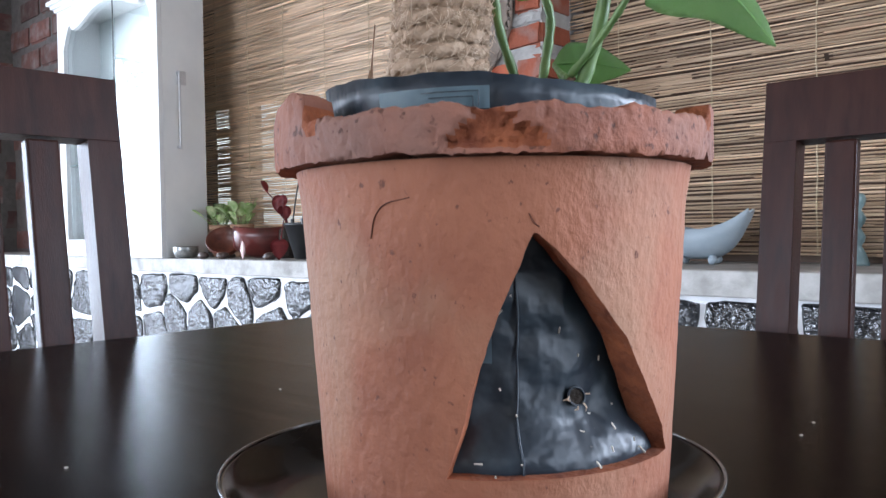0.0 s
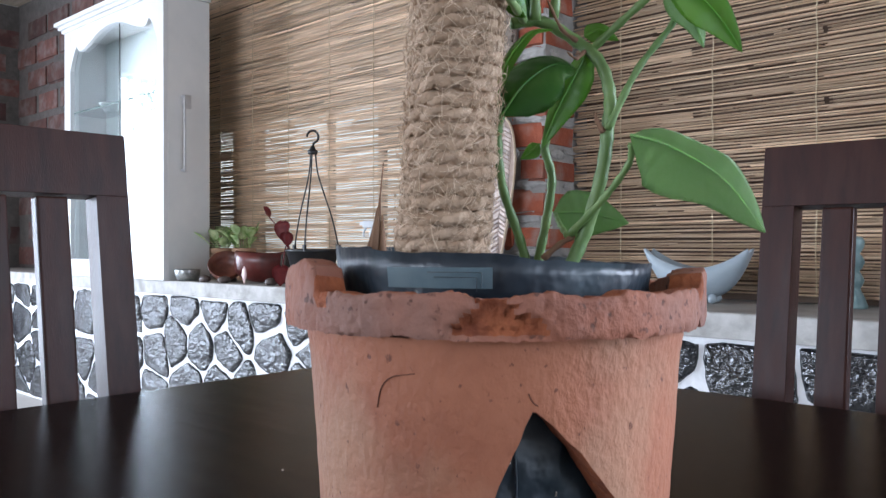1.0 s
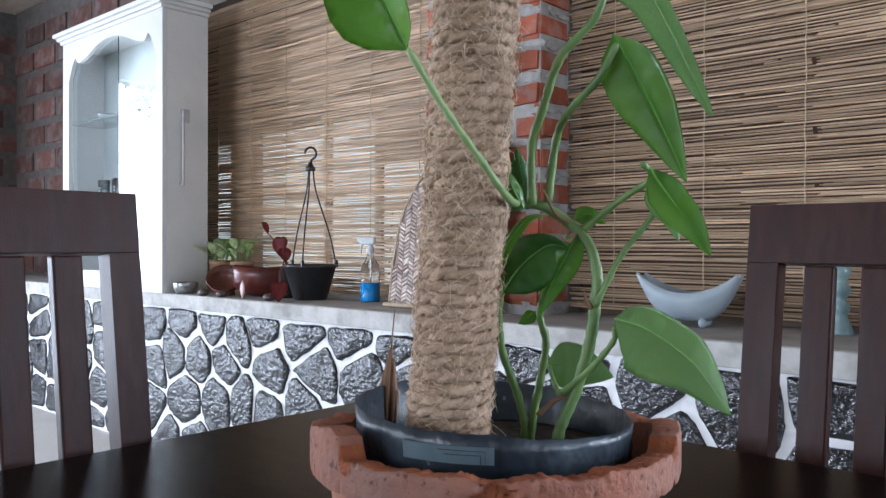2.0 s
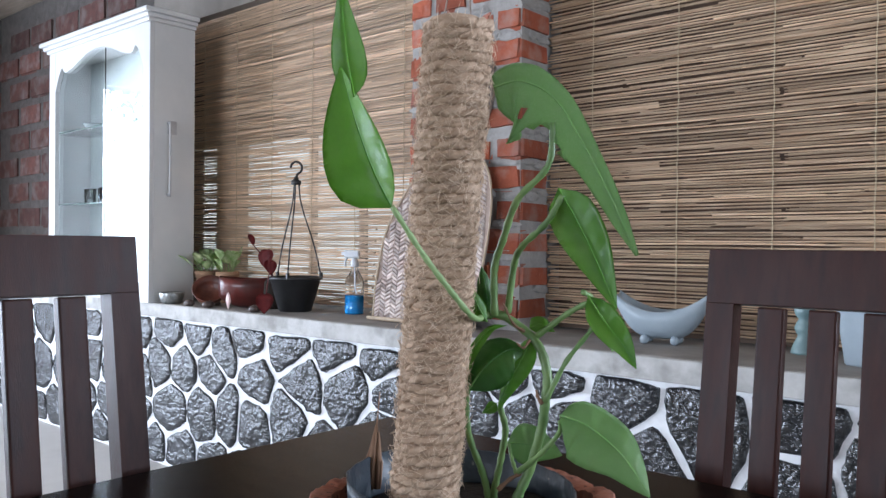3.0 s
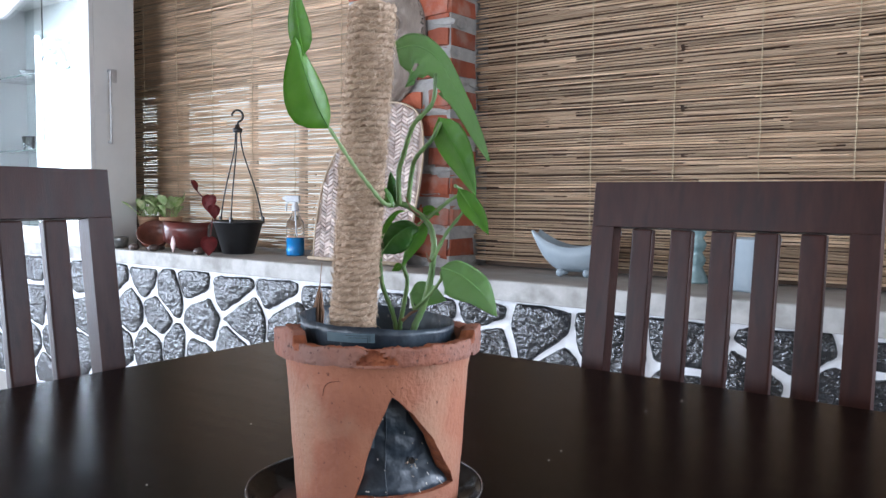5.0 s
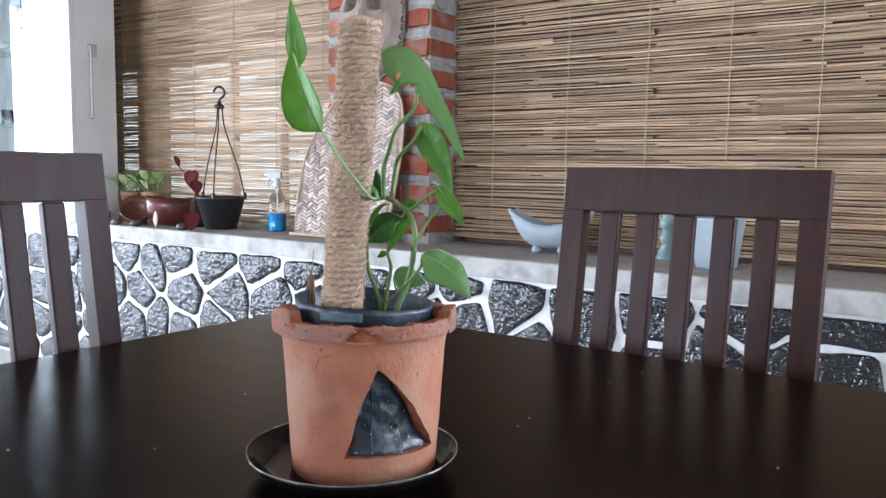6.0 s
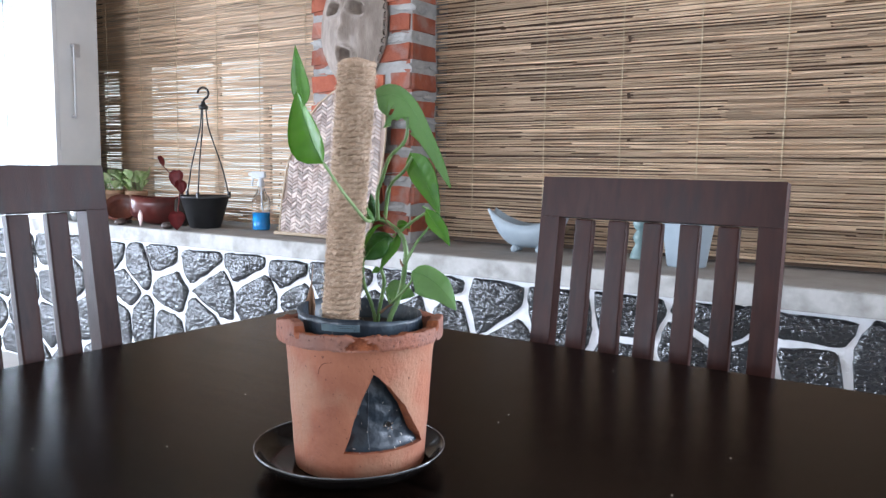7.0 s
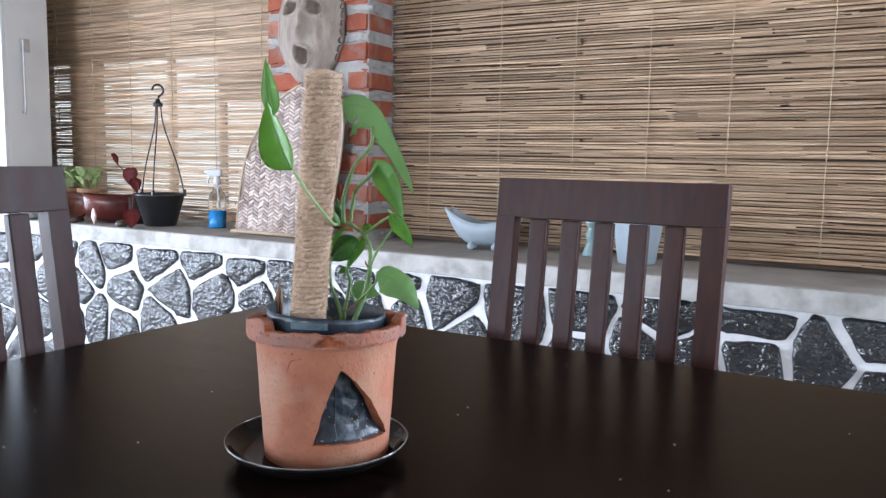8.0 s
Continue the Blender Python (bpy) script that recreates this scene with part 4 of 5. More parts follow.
leaf([(0.0197, -0.014, 0.969), (0.0159, -0.013, 0.9657), (0.0117, -0.012, 0.9629)], heart(.0035), heart(.0035), 5, 5, M_LEAF)
leaf([(-0.0351, -0.08, 1.0775), (-0.0443, -0.0847, 1.0966), (-0.0522, -0.0903, 1.1196), (-0.0587, -0.094, 1.1439)], heart(.0225), heart(.0135), -6, 38, M_LEAF, label="glossy upright leaf")
leaf([(-0.0527, -0.09, 1.1302), (-0.0561, -0.0883, 1.1476), (-0.0585, -0.0867, 1.1655), (-0.0605, -0.086, 1.187)], heart(.0085), heart(.0095), 15, 18, M_LEAF)
leaf([(0.0154, -0.043, 1.1443), (0.0308, -0.045, 1.1469), (0.0484, -0.047, 1.1367), (0.0646, -0.051, 1.1094), (0.0773, -0.053, 1.0839), (0.09, -0.057, 1.055)], [.008, .011, .0115, .009, .0075, .006, .0055, .004, .001], [.012, .03, .034, .031, .017, .010, .0075, .005, .001], -12, 6,
     M_LEAF_PALE, {(9, 7), (10, 7), (15, 9), (16, 9), (17, 9), (18, 9), (19, 9), (16, 8), (17, 8)}, "large arching leaf with torn holes")
leaf([(0.0492, -0.055, 1.0896), (0.0592, -0.054, 1.0725), (0.0695, -0.055, 1.0514), (0.0795, -0.058, 1.0271)], heart(.0155), heart(.0145), 14, 42, M_LEAF)
leaf([(0.0656, -0.051, 1.0335), (0.0745, -0.052, 1.0202), (0.0833, -0.054, 1.0087), (0.0903, -0.056, 0.9963)], heart(.0095), heart(.0085), 5, 40, M_LEAF)
leaf([(0.071, -0.034, 1.0297), (0.0737, -0.035, 1.0225), (0.0782, -0.037, 1.0134), (0.0813, -0.038, 1.0025)], heart(.0085), heart(.007), 25, 30, M_LEAF_PALE)
leaf([(0.0378, -0.018, 1.0128), (0.0444, -0.018, 1.0152), (0.0521, -0.018, 1.0109)], heart(.0055), heart(.005), 15, 15, M_LEAF)
leaf([(0.0158, -0.016, 1.0175), (0.0138, -0.018, 1.0285), (0.0118, -0.017, 1.039), (0.0103, -0.015, 1.0475)], heart(.0062), heart(.0062), 20, 30, M_LEAF_DARK)
leaf([(0.0134, -0.03, 1.0172), (0.0095, -0.033, 1.0235), (0.0065, -0.034, 1.03), (0.0043, -0.034, 1.0368)], heart(.0052), heart(.005), 20, 20, M_LEAF)


def stem(name, pts, r0, r1, material=M_STEM, n=8):
    path = smooth_path([at_pot(*p) for p in pts], n)
    bm = bmesh.new()
    k = len(path) - 1
    tube(bm, path, [r0 + (r1 - r0) * i / k + 0.0002 * math.sin(i * 1.7) for i in range(k + 1)], 8)
    return part(name, bm, material, plant, smooth=True)


stem("stem", [(0.029, -0.02, 0.9057), (0.0319, -0.0193, 0.917), (0.0387, -0.0187, 0.933), (0.0444, -0.023, 0.9557), (0.0464, -0.0253, 0.9729), (0.0474, -0.0247, 0.9872), (0.0437, -0.021, 1.0015), (0.0352, -0.0153, 1.0112), (0.0209, -0.0147, 1.0199), (0.0075, -0.017, 1.019)], .003, .0024)
stem("stem", [(0.018, -0.015, 1.0199), (0.0165, -0.014, 1.028), (0.0135, -0.012, 1.036)], .003, .0022)
for pts, r in (([(0.046, -0.028, 0.9728), (0.0574, -0.03, 0.9961), (0.0721, -0.03, 1.0159), (0.0719, -0.034, 1.0279)], .0014), ([(0.0416, -0.018, 1.008), (0.0581, -0.027, 1.0221), (0.0696, -0.037, 1.0306), (0.0631, -0.05, 1.0356)], .0016),
               ([(0.0178, -0.018, 1.0198), (0.0174, -0.022, 1.0466), (0.0218, -0.028, 1.0625), (0.0292, -0.036, 1.0845), (0.0447, -0.045, 1.1023), (0.047, -0.0475, 1.125)], .0021), ([(0.013, -0.018, 1.02), (0.006, -0.047, 1.021), (-0.006, -0.063, 1.036), (-0.02, -0.072, 1.055), (-0.0351, -0.08, 1.0785)], .0016),
               ([(0.0254, -0.016, 1.0213), (0.0285, -0.022, 1.049), (0.0325, -0.034, 1.0597), (0.0435, -0.05, 1.0715), (0.0515, -0.0545, 1.086)], .0019), ([(0.0157, -0.005, 0.9029), (0.0151, -0.0068, 0.915), (0.0116, -0.0096, 0.929), (0.0042, -0.0184, 0.9506), (0.0022, -0.0232, 0.97), (0.0036, -0.026, 0.9806)], .002),
               ([(0.0177, -0.005, 0.9029), (0.0195, -0.0076, 0.9191), (0.0227, -0.0102, 0.9369), (0.0249, -0.0128, 0.9546), (0.0218, -0.0154, 0.9671), (0.0245, -0.018, 0.9757)], .002), ([(0.0321, -0.018, 0.931), (0.0439, -0.0293, 0.9446), (0.0527, -0.0377, 0.9579), (0.053, -0.042, 0.9654)], .0015),
               ([(0.0311, -0.018, 0.9301), (0.0292, -0.005, 0.9349), (0.028, 0.007, 0.94)], .0012)):
    stem("petiole", pts, r * 1.1, r * 0.85, M_PETIOLE if pts[-1][0] < 0 else M_STEM)
stem("bud", [(0.0444, -0.027, 0.9719), (0.042, -0.028, 0.9757), (0.0411, -0.028, 0.9795)], .0013, .0006, M_BARK, 4)
stem("root", [(0.0349, -0.018, 1.0109), (0.0283, -0.02, 1.0156), (0.0226, -0.021, 1.027)], .001, .0005, M_BARK, 5)
stem("root", [(0.0378, -0.02, 1.0061), (0.034, -0.024, 1.0023), (0.0302, -0.024, 1.0052)], .0009, .0004, M_BARK, 5)
stem("root", [(0.0207, -0.018, 0.9206), (0.0283, -0.018, 0.9272), (0.034, -0.018, 0.9301)], .0014, .001, M_BARK, 5)
bm = bmesh.new()
for du, dz, r in ((0, 0, .0026), (.0034, -.004, .0019), (-.003, -.007, .0017), (.0012, .004, .0013), (.005, -.012, .0012)):
    tube(bm, [at_pot(-.0575 + du, .03, .905), at_pot(-.0568 + du * 1.1, .029, .922), at_pot(-.0558 + du * 0.8, .03, .936 + dz), at_pot(-.055 + du * 0.6, .03, .945 + dz)], [r, r * 1.15, r * 0.8, r * 0.2], 5)
tube(bm, [at_pot(-.0545, .03, .93), at_pot(-.054, .03, .95), at_pot(-.0525, .03, .966)], [.0007, .0004, .0003], 4)
twig = link_mesh("dry_twig", bm, M_BARK, smooth=True)
twig.location = POT
tagged(twig, "dry brown splinter of bark stuck in the bag", "twig")


# ---- white display cabinet on the ledge ----
M_GLASS = glass_mat("clear_glass", (0.97, 0.99, 0.985))
M_STEEL = mat("brushed_steel", (0.4, 0.4, 0.41), (0.5, 0.5, 0.51), 30, 0.45, 0.1, 90, metal=0.3)


def cabinet():
    X0, X1, Y0, Y1, Z0, Z1 = -4.44, -3.343, 1.925, 2.165, LEDGE_Z, 2.10
    c = tagged(empty("display_cabinet", ((X0 + X1) / 2, 2.045, LEDGE_Z)), "white painted display cabinet with glazed front and scalloped top", "cabinet")
    o = c.location

    def pb(name, x0, x1, y0, y1, z0, z1, m=M_WHITE, bev=0.003, label="", parent=None):
        return part(name, boxm(x0 - o.x, x1 - o.x, y0 - o.y, y1 - o.y, z0 - o.z, z1 - o.z, bev), m, parent or c, label)
    side = pb("side_panel", X1 - 0.022, X1, Y0 + 0.022, Y1, Z0, Z1)
    pb("side_panel", X0, X0 + 0.022, Y0 + 0.022, Y1, Z0, Z1)
    # the dimness behind the glass is put into the back board's colour
    pb("back_panel", X0 + 0.022, X1 - 0.022, Y1 - 0.014, Y1, Z0, Z1, mat("dimmed_grey_green_backing", (0.4, 0.45, 0.44), (0.48, 0.53, 0.52), 5, 0.5, 0.1, 50), 0.003, "back board toned grey-green for the dim interior")
    pb("bottom", X0 + 0.022, X1 - 0.022, Y0 + 0.022, Y1 - 0.014, Z0, Z0 + 0.025)
    pb("top", X0 + 0.022, X1 - 0.022, Y0 + 0.022, Y1 - 0.014, Z1 - 0.022, Z1)
    for n, a, b in (("stile", X0, X0 + 0.075), ("stile", X1 - 0.06, X1)):
        pb(n, a, b, Y0, Y0 + 0.022, Z0, Z1)
    pb("bottom_rail", X0 + 0.075, X1 - 0.06, Y0, Y0 + 0.022, Z0, Z0 + 0.09)
    # scalloped pelmet
    xa, xb = X0 + 0.075, X1 - 0.06
    bm = bmesh.new()
    n = 48
    lo, hi = [], []
    for k in range(n + 1):
        f = k / n
        g = abs(2 * f - 1)
        if g < 0.45:
            z = 2.055 - 0.045 * (g / 0.45) ** 2
        elif g < 0.78:
            z = 2.01 - 0.035 * math.sin((g - 0.45) / 0.33 * math.pi / 2)
        elif g < 0.82:
            z = 1.975 + (g - 0.78) * 0.9
        else:
            z = 2.011 - 0.125 * ((g - 0.82) / 0.18) ** 1.6
        x = xa + (xb - xa) * f
        lo.append(bm.verts.new((x - o.x, Y0 + 0.002 - o.y, z - o.z)))
        hi.append(bm.verts.new((x - o.x, Y0 + 0.002 - o.y, Z1 - o.z)))
    fs = [bm.faces.new((lo[k], lo[k + 1], hi[k + 1], hi[k])) for k in range(n)]
    r = bmesh.ops.extrude_face_region(bm, geom=fs)
    bmesh.ops.translate(bm, verts=[v for v in r["geom"] if isinstance(v, bmesh.types.BMVert)], vec=(0, 0.019, 0))
    bmesh.ops.recalc_face_normals(bm, faces=bm.faces)
    part("pelmet", bm, M_WHITE, c, "scalloped front board")
    bm = bmesh.new()
    for d, z0, z1 in ((0.012, 2.1005, 2.118), (0.026, 2.1185, 2.136), (0.042, 2.1365, 2.158)):
        box(bm, X0 - d - o.x, X1 + d - o.x, Y0 - d - o.y, Y1 + 0.0 - o.y, z0 - o.z, z1 - o.z, 0.004)
    part("cornice", bm, M_WHITE, c, "stepped cornice moulding")
    xm = (xa + xb) / 2 + 0.055
    for a, b in ((xa + 0.002, xm - 0.003), (xm + 0.003, xb - 0.002)):
        p = pb("glass_door", a, b, Y0 + 0.0235, Y0 + 0.0275, Z0 + 0.092, 2.06, M_GLASS, 0, "sliding sheet of clear glass")
        p.visible_shadow = False
    pb("door_edge", xm - 0.0028, xm + 0.0028, Y0 + 0.0225, Y0 + 0.029, Z0 + 0.092, 2.06, M_SAUCER, 0, "dark seal between the glass doors")
    for z in (1.255, 1.655):
        s = pb("shelf", X0 + 0.024, X1 - 0.024, Y0 + 0.03, Y1 - 0.016, z, z + 0.006, M_GLASS, 0, "glass shelf")
        s.visible_shadow = False
        pb("shelf_edge", X0 + 0.024, X1 - 0.024, Y0 + 0.0285, Y0 + 0.0298, z, z + 0.006, mat("green_glass_edge", (0.05, 0.09, 0.08), (0.08, 0.13, 0.11), 20, 0.2), 0, "dark polished glass edge", s)
    # bar handle on the side
    bm = bmesh.new()
    yb = 2.02 - o.y
    xh = X1 - o.x
    tube(bm, smooth_path([(xh, yb, 1.628 - o.z), (xh + 0.02, yb, 1.625 - o.z), (xh + 0.022, yb, 1.6 - o.z), (xh + 0.022, yb, 1.3 - o.z), (xh + 0.02, yb, 1.285 - o.z), (xh, yb, 1.284 - o.z)], 4), 0.006, 8)
    box(bm, xh, xh + 0.004, yb - 0.002, yb + 0.045, 1.575 - o.z, 1.64 - o.z, 0.001)
    part("handle", bm, M_STEEL, c, "thin grey metal bar handle", smooth=True)
    return c


cabinet()


def tumbler(label, x, y, z, h):
    t = tagged(empty("drinking_glass", (x, y, z)), label, "glass", "glasses in the cabinet")
    bm = lathe(bmesh.new(), [(0.026, 0), (0.028, 0.002), (0.034, h), (0.0325, h), (0.0265, 0.006), (0.004, 0.006)], 20)
    part("glass_body", bm, M_GLASS, t, smooth=True).visible_shadow = False
    part("rim", tube(bmesh.new(), [(0.0333 * math.cos(k * math.pi / 10), 0.0333 * math.sin(k * math.pi / 10), h) for k in range(21)], 0.0012, 5, False), M_STEEL, t, "bright edge of the glass", True)
    return t


first_glass = tumbler("clear drinking glass on the cabinet's lower glass shelf", -4.2, 2.05, 1.2615, 0.085)
for gx, gy in ((-4.1, 2.08), (-4.0, 2.04), (-3.9, 2.07), (-3.74, 2.05), (-3.64, 2.08), (-3.54, 2.05), (-3.45, 2.08)):
    copy_thing(first_glass, pose(gx, gy, 1.2615))
dish = tagged(empty("glass_dish", (-4.16, 2.06, 1.6615)), "small grey glass dish on the cabinet's upper shelf", "dish")
part("dish_body", lathe(bmesh.new(), [(0.03, 0), (0.034, 0.003), (0.062, 0.034), (0.064, 0.04), (0.059, 0.038), (0.032, 0.008), (0.005, 0.006)], 24), mat("smoky_glass", (0.22, 0.24, 0.24), (0.3, 0.32, 0.32), 20, 0.2), dish, smooth=True)


# ---- things along the ledge ----
def thing(name, loc, label, category, group=""):
    return tagged(empty(name, loc), label, category, group)


def turned(name, prof, m, parent, seg=40, label="", centre=(0, 0), caps=True):
    return part(name, lathe(bmesh.new(), prof, seg, centre, caps), m, parent, label, smooth=True)


M_BLACKPOT = mat("black_plastic_pot", (0.012, 0.012, 0.013), (0.022, 0.022, 0.023), 30, 0.45, 0.1, 80)
hp = thing("hanging_pot", (-2.535, 2.155, LEDGE_Z), "black plastic hanging pot with its hook, set down on the ledge", "pot")
turned("pot_body", [(0.066, 0), (0.070, 0.004), (0.107, 0.135), (0.116, 0.137), (0.116, 0.147), (0.108, 0.148), (0.104, 0.137), (0.068, 0.02), (0.02, 0.018)], M_BLACKPOT, hp)
for k, a in enumerate((1.13, 3.23, 5.32)):
    rx, ry = 0.112 * math.cos(a), 0.112 * math.sin(a)
    bm = bmesh.new()
    tube(bm, smooth_path([(rx, ry, 0.146), (rx * 0.72, ry * 0.72, 0.28), (rx * 0.22, ry * 0.22, 0.45), (rx * 0.1, ry * 0.1, 0.545)], 8), 0.0032, 6)
    part("hanger_strand", bm, M_BLACKPOT, hp, smooth=True)
    part("clip", boxm(rx - 0.006, rx + 0.006, ry - 0.006, ry + 0.006, 0.14, 0.165, 0.002), M_BLACKPOT, hp)
part("hanger_cap", lathe(bmesh.new(), [(0.019, 0.54), (0.021, 0.544), (0.021, 0.556), (0.012, 0.56), (0.008, 0.575)], 20), M_BLACKPOT, hp, smooth=True)
bm = bmesh.new()
hk = [(0, 0, 0.57), (0.004, 0.002, 0.585)] + [(0.0 + 0.024 * math.cos(radians(d)) * 0.777, 0.024 * math.cos(radians(d)) * 0.629, 0.612 + 0.026 * math.sin(radians(d))) for d in range(-40, 181, 20)]
tube(bm, hk, 0.005, 8)
part("hook", bm, M_BLACKPOT, hp, smooth=True)

# spray bottle
M_BLUE = mat("blue_liquid", (0.01, 0.2, 0.5), (0.02, 0.27, 0.6), 10, 0.1, coat=0.5)
M_PET = glass_mat("clear_plastic", (0.96, 0.98, 1.0), 0.08, 1.2)
M_SPRAYW = mat("translucent_white_plastic", (0.62, 0.66, 0.7), (0.72, 0.75, 0.78), 30, 0.4)
sb = thing("spray_bottle", (-2.262, 2.245, LEDGE_Z), "clear plastic spray bottle part filled with blue liquid", "bottle")
p = turned("bottle_body", [(0.036, 0.0), (0.039, 0.004), (0.039, 0.13), (0.034, 0.15), (0.018, 0.172), (0.014, 0.19), (0.0135, 0.195)], M_PET, sb, 28)
p.visible_shadow = False
turned("liquid", [(0.035, 0.003), (0.0372, 0.007), (0.0372, 0.078), (0.01, 0.079)], M_BLUE, sb, 28)
turned("collar", [(0.016, 0.1955), (0.017, 0.2), (0.017, 0.215), (0.012, 0.222), (0.012, 0.232)], M_SPRAYW, sb, 20)
bm = boxm(-0.045, 0.022, -0.012, 0.012, 0.2325, 0.262, 0.006)
box(bm, -0.058, -0.044, -0.006, 0.006, 0.243, 0.257, 0.002)
bmesh.ops.transform(bm, matrix=Matrix.Rotation(radians(25), 4, "Z"), verts=bm.verts)
part("spray_head", bm, M_SPRAYW, sb, "white trigger head")
bm = bmesh.new()
tube(bm, smooth_path([(-0.03, -0.012, 0.236), (-0.04, -0.017, 0.215), (-0.038, -0.017, 0.195)], 5), 0.004, 6)
part("trigger", bm, M_SPRAYW, sb, smooth=True)
bm = bmesh.new()
tube(bm, [(0, 0, 0.2), (0.004, 0, 0.1), (0.012, 0, 0.082)], 0.0025, 6)
part("dip_tube", bm, M_SPRAYW, sb)

# small patterned metal bowl
M_TIN = mat("patterned_metal", (0.16, 0.17, 0.17), (0.42, 0.43, 0.42), 55, 0.3, 0.5, 60, metal=0.6)
sm = thing("metal_bowl", (-3.262, 2.0, LEDGE_Z), "small patterned grey metal bowl on the ledge", "bowl")
turned("bowl_body", [(0.035, 0), (0.044, 0.003), (0.056, 0.025), (0.058, 0.05), (0.0565, 0.053), (0.054, 0.048), (0.051, 0.025), (0.02, 0.01)], M_TIN, sm, 32)
for k in range(3):
    a = 2.1 * k + 0.4
    turned("foot", [(0.008, 0.0), (0.009, 0.004), (0.006, 0.008)], M_TIN, sm, 8, centre=(0.036 * math.cos(a), 0.036 * math.sin(a)))

# red planters
M_RED = mat("dark_red_glaze", (0.065, 0.012, 0.01), (0.15, 0.028, 0.022), 12, 0.28, 0.3, 30, stain=(0.03, 0.012, 0.01), stain_scale=8, stain_amt=0.6)
M_BROWNWOOD = mat("red_brown_carved_wood", (0.1, 0.028, 0.018), (0.2, 0.06, 0.035), 9, 0.4, 0.4, 40, (1, 4, 4), stain=(0.04, 0.02, 0.015), stain_amt=0.6)
M_GREYDARK = mat("dark_inner_bowl", (0.05, 0.035, 0.03), (0.1, 0.07, 0.06), 12, 0.4)
M_SMALLPOT = mat("pale_clay_pot", (0.3, 0.17, 0.1), (0.4, 0.24, 0.15), 20, 0.8, 0.3, 80)
M_PINK = mat("pale_pink_petal", (0.6, 0.42, 0.4), (0.7, 0.52, 0.5), 30, 0.6)
M_REDLEAF = mat("dark_red_leaf", (0.13, 0.012, 0.016), (0.24, 0.03, 0.03), 40, 0.4, 0.3, 90)
M_VARI = mat("variegated_leaf", (0.2, 0.42, 0.08), (0.76, 0.8, 0.5), 26, 0.45, 0.2, 90, rand=0.2)


def boat(name, length, width, height, m, parent, wall=0.9, bow=0.35, label=""):
    """A hollow boat-shaped dish lying along x, its ends higher than its middle."""
    bm = bmesh.new()
    ns, nr = 20, 14
    rows = []
    for i in range(ns + 1):
        f = 2 * i / ns - 1
        s = math.sqrt(max(0.0, 1 - f * f)) * 0.97 + 0.03
        top = height * (1 - bow + bow * f * f)
        base = height * 0.55 * abs(f) ** 2.4 * 0.6
        row = []
        for rr, dz in ((1.0, 0), (wall, 0.012)):
            rng_ = range(nr + 1) if rr == 1.0 else range(nr, -1, -1)
            for j in rng_:
                a = math.pi * (j / nr) - math.pi
                row.append(bm.verts.new((f * length / 2 * (1 if rr == 1.0 else 0.97), width / 2 * s * rr * math.cos(a), base + dz + (top - base - (dz if abs(math.sin(a)) > 0.02 else dz)) * (1 - abs(math.sin(a)) ** 0.8))))
        rows.append(row)
    k = len(rows[0])
    for a, b in zip(rows, rows[1:]):
        for j in range(k):
            bm.faces.new((a[j], a[(j + 1) % k], b[(j + 1) % k], b[j]))
    bm.faces.new(rows[0][::-1])
    bm.faces.new(rows[-1])
    bmesh.ops.recalc_face_normals(bm, faces=bm.faces)
    return part(name, bm, m, parent, label, smooth=True)


rp = thing("red_planter", (-2.825, 2.12, LEDGE_Z), "dark red glazed boat-shaped planter with worn patches", "planter")
rp.rotation_euler = (0, 0, radians(36))
boat("planter_body", 0.27, 0.17, 0.14, M_RED, rp, 0.9, 0.08)
tilted = thing("tilted_bowl", (-3.02, 2.05, LEDGE_Z), "red-brown wooden bowl tipped towards the room", "bowl")
bm = bmesh.new()
lathe(bm, [(0.023, -0.04), (0.042, -0.037), (0.066, -0.016), (0.078, 0.022), (0.075, 0.025), (0.062, -0.01), (0.039, -0.029), (0.008, -0.032)], 36)
bmesh.ops.transform(bm, matrix=Matrix.Translation((0, 0, 0.066)) @ Matrix.Rotation(radians(48), 4, Vector((0.62, 0.78, 0))), verts=bm.verts)
part("bowl_shell", bm, M_BROWNWOOD, tilted, smooth=True)
part("chock", lathe(bmesh.new(), [(0.03, 0), (0.033, 0.012), (0.02, 0.026)], 12, (0.0, 0.02)), M_GREYDARK, tilted, "dark pebble under the bowl", True)
fl = thing("fallen_petal", (-2.80, 2.0, LEDGE_Z), "pale pink petal lying against the red planter", "petal")
bm = bmesh.new()
lathe(bm, [(0.004, 0), (0.02, 0.035), (0.014, 0.06), (0.003, 0.075)], 6)
bmesh.ops.scale(bm, vec=(1, 0.3, 1), verts=bm.verts)
part("petal_blade", bm, M_PINK, fl, smooth=True)
pebble = thing("pebble", (-3.07, 1.975, LEDGE_Z), "dark grey pebble lying on the ledge", "pebble", "pebbles on the ledge")
part("stone_body", lathe(bmesh.new(), [(0.014, 0), (0.026, 0.01), (0.022, 0.024), (0.008, 0.03)], 12, wob=lambda a, i: 1 + 0.15 * math.sin(a * 2 + i)), M_GREYDARK, pebble, smooth=True)
copy_thing(pebble, pose(-2.93, 1.985, LEDGE_Z, 0, 0, 70))
copy_thing(pebble, pose(-2.6, 1.995, LEDGE_Z, 0, 0, 30))


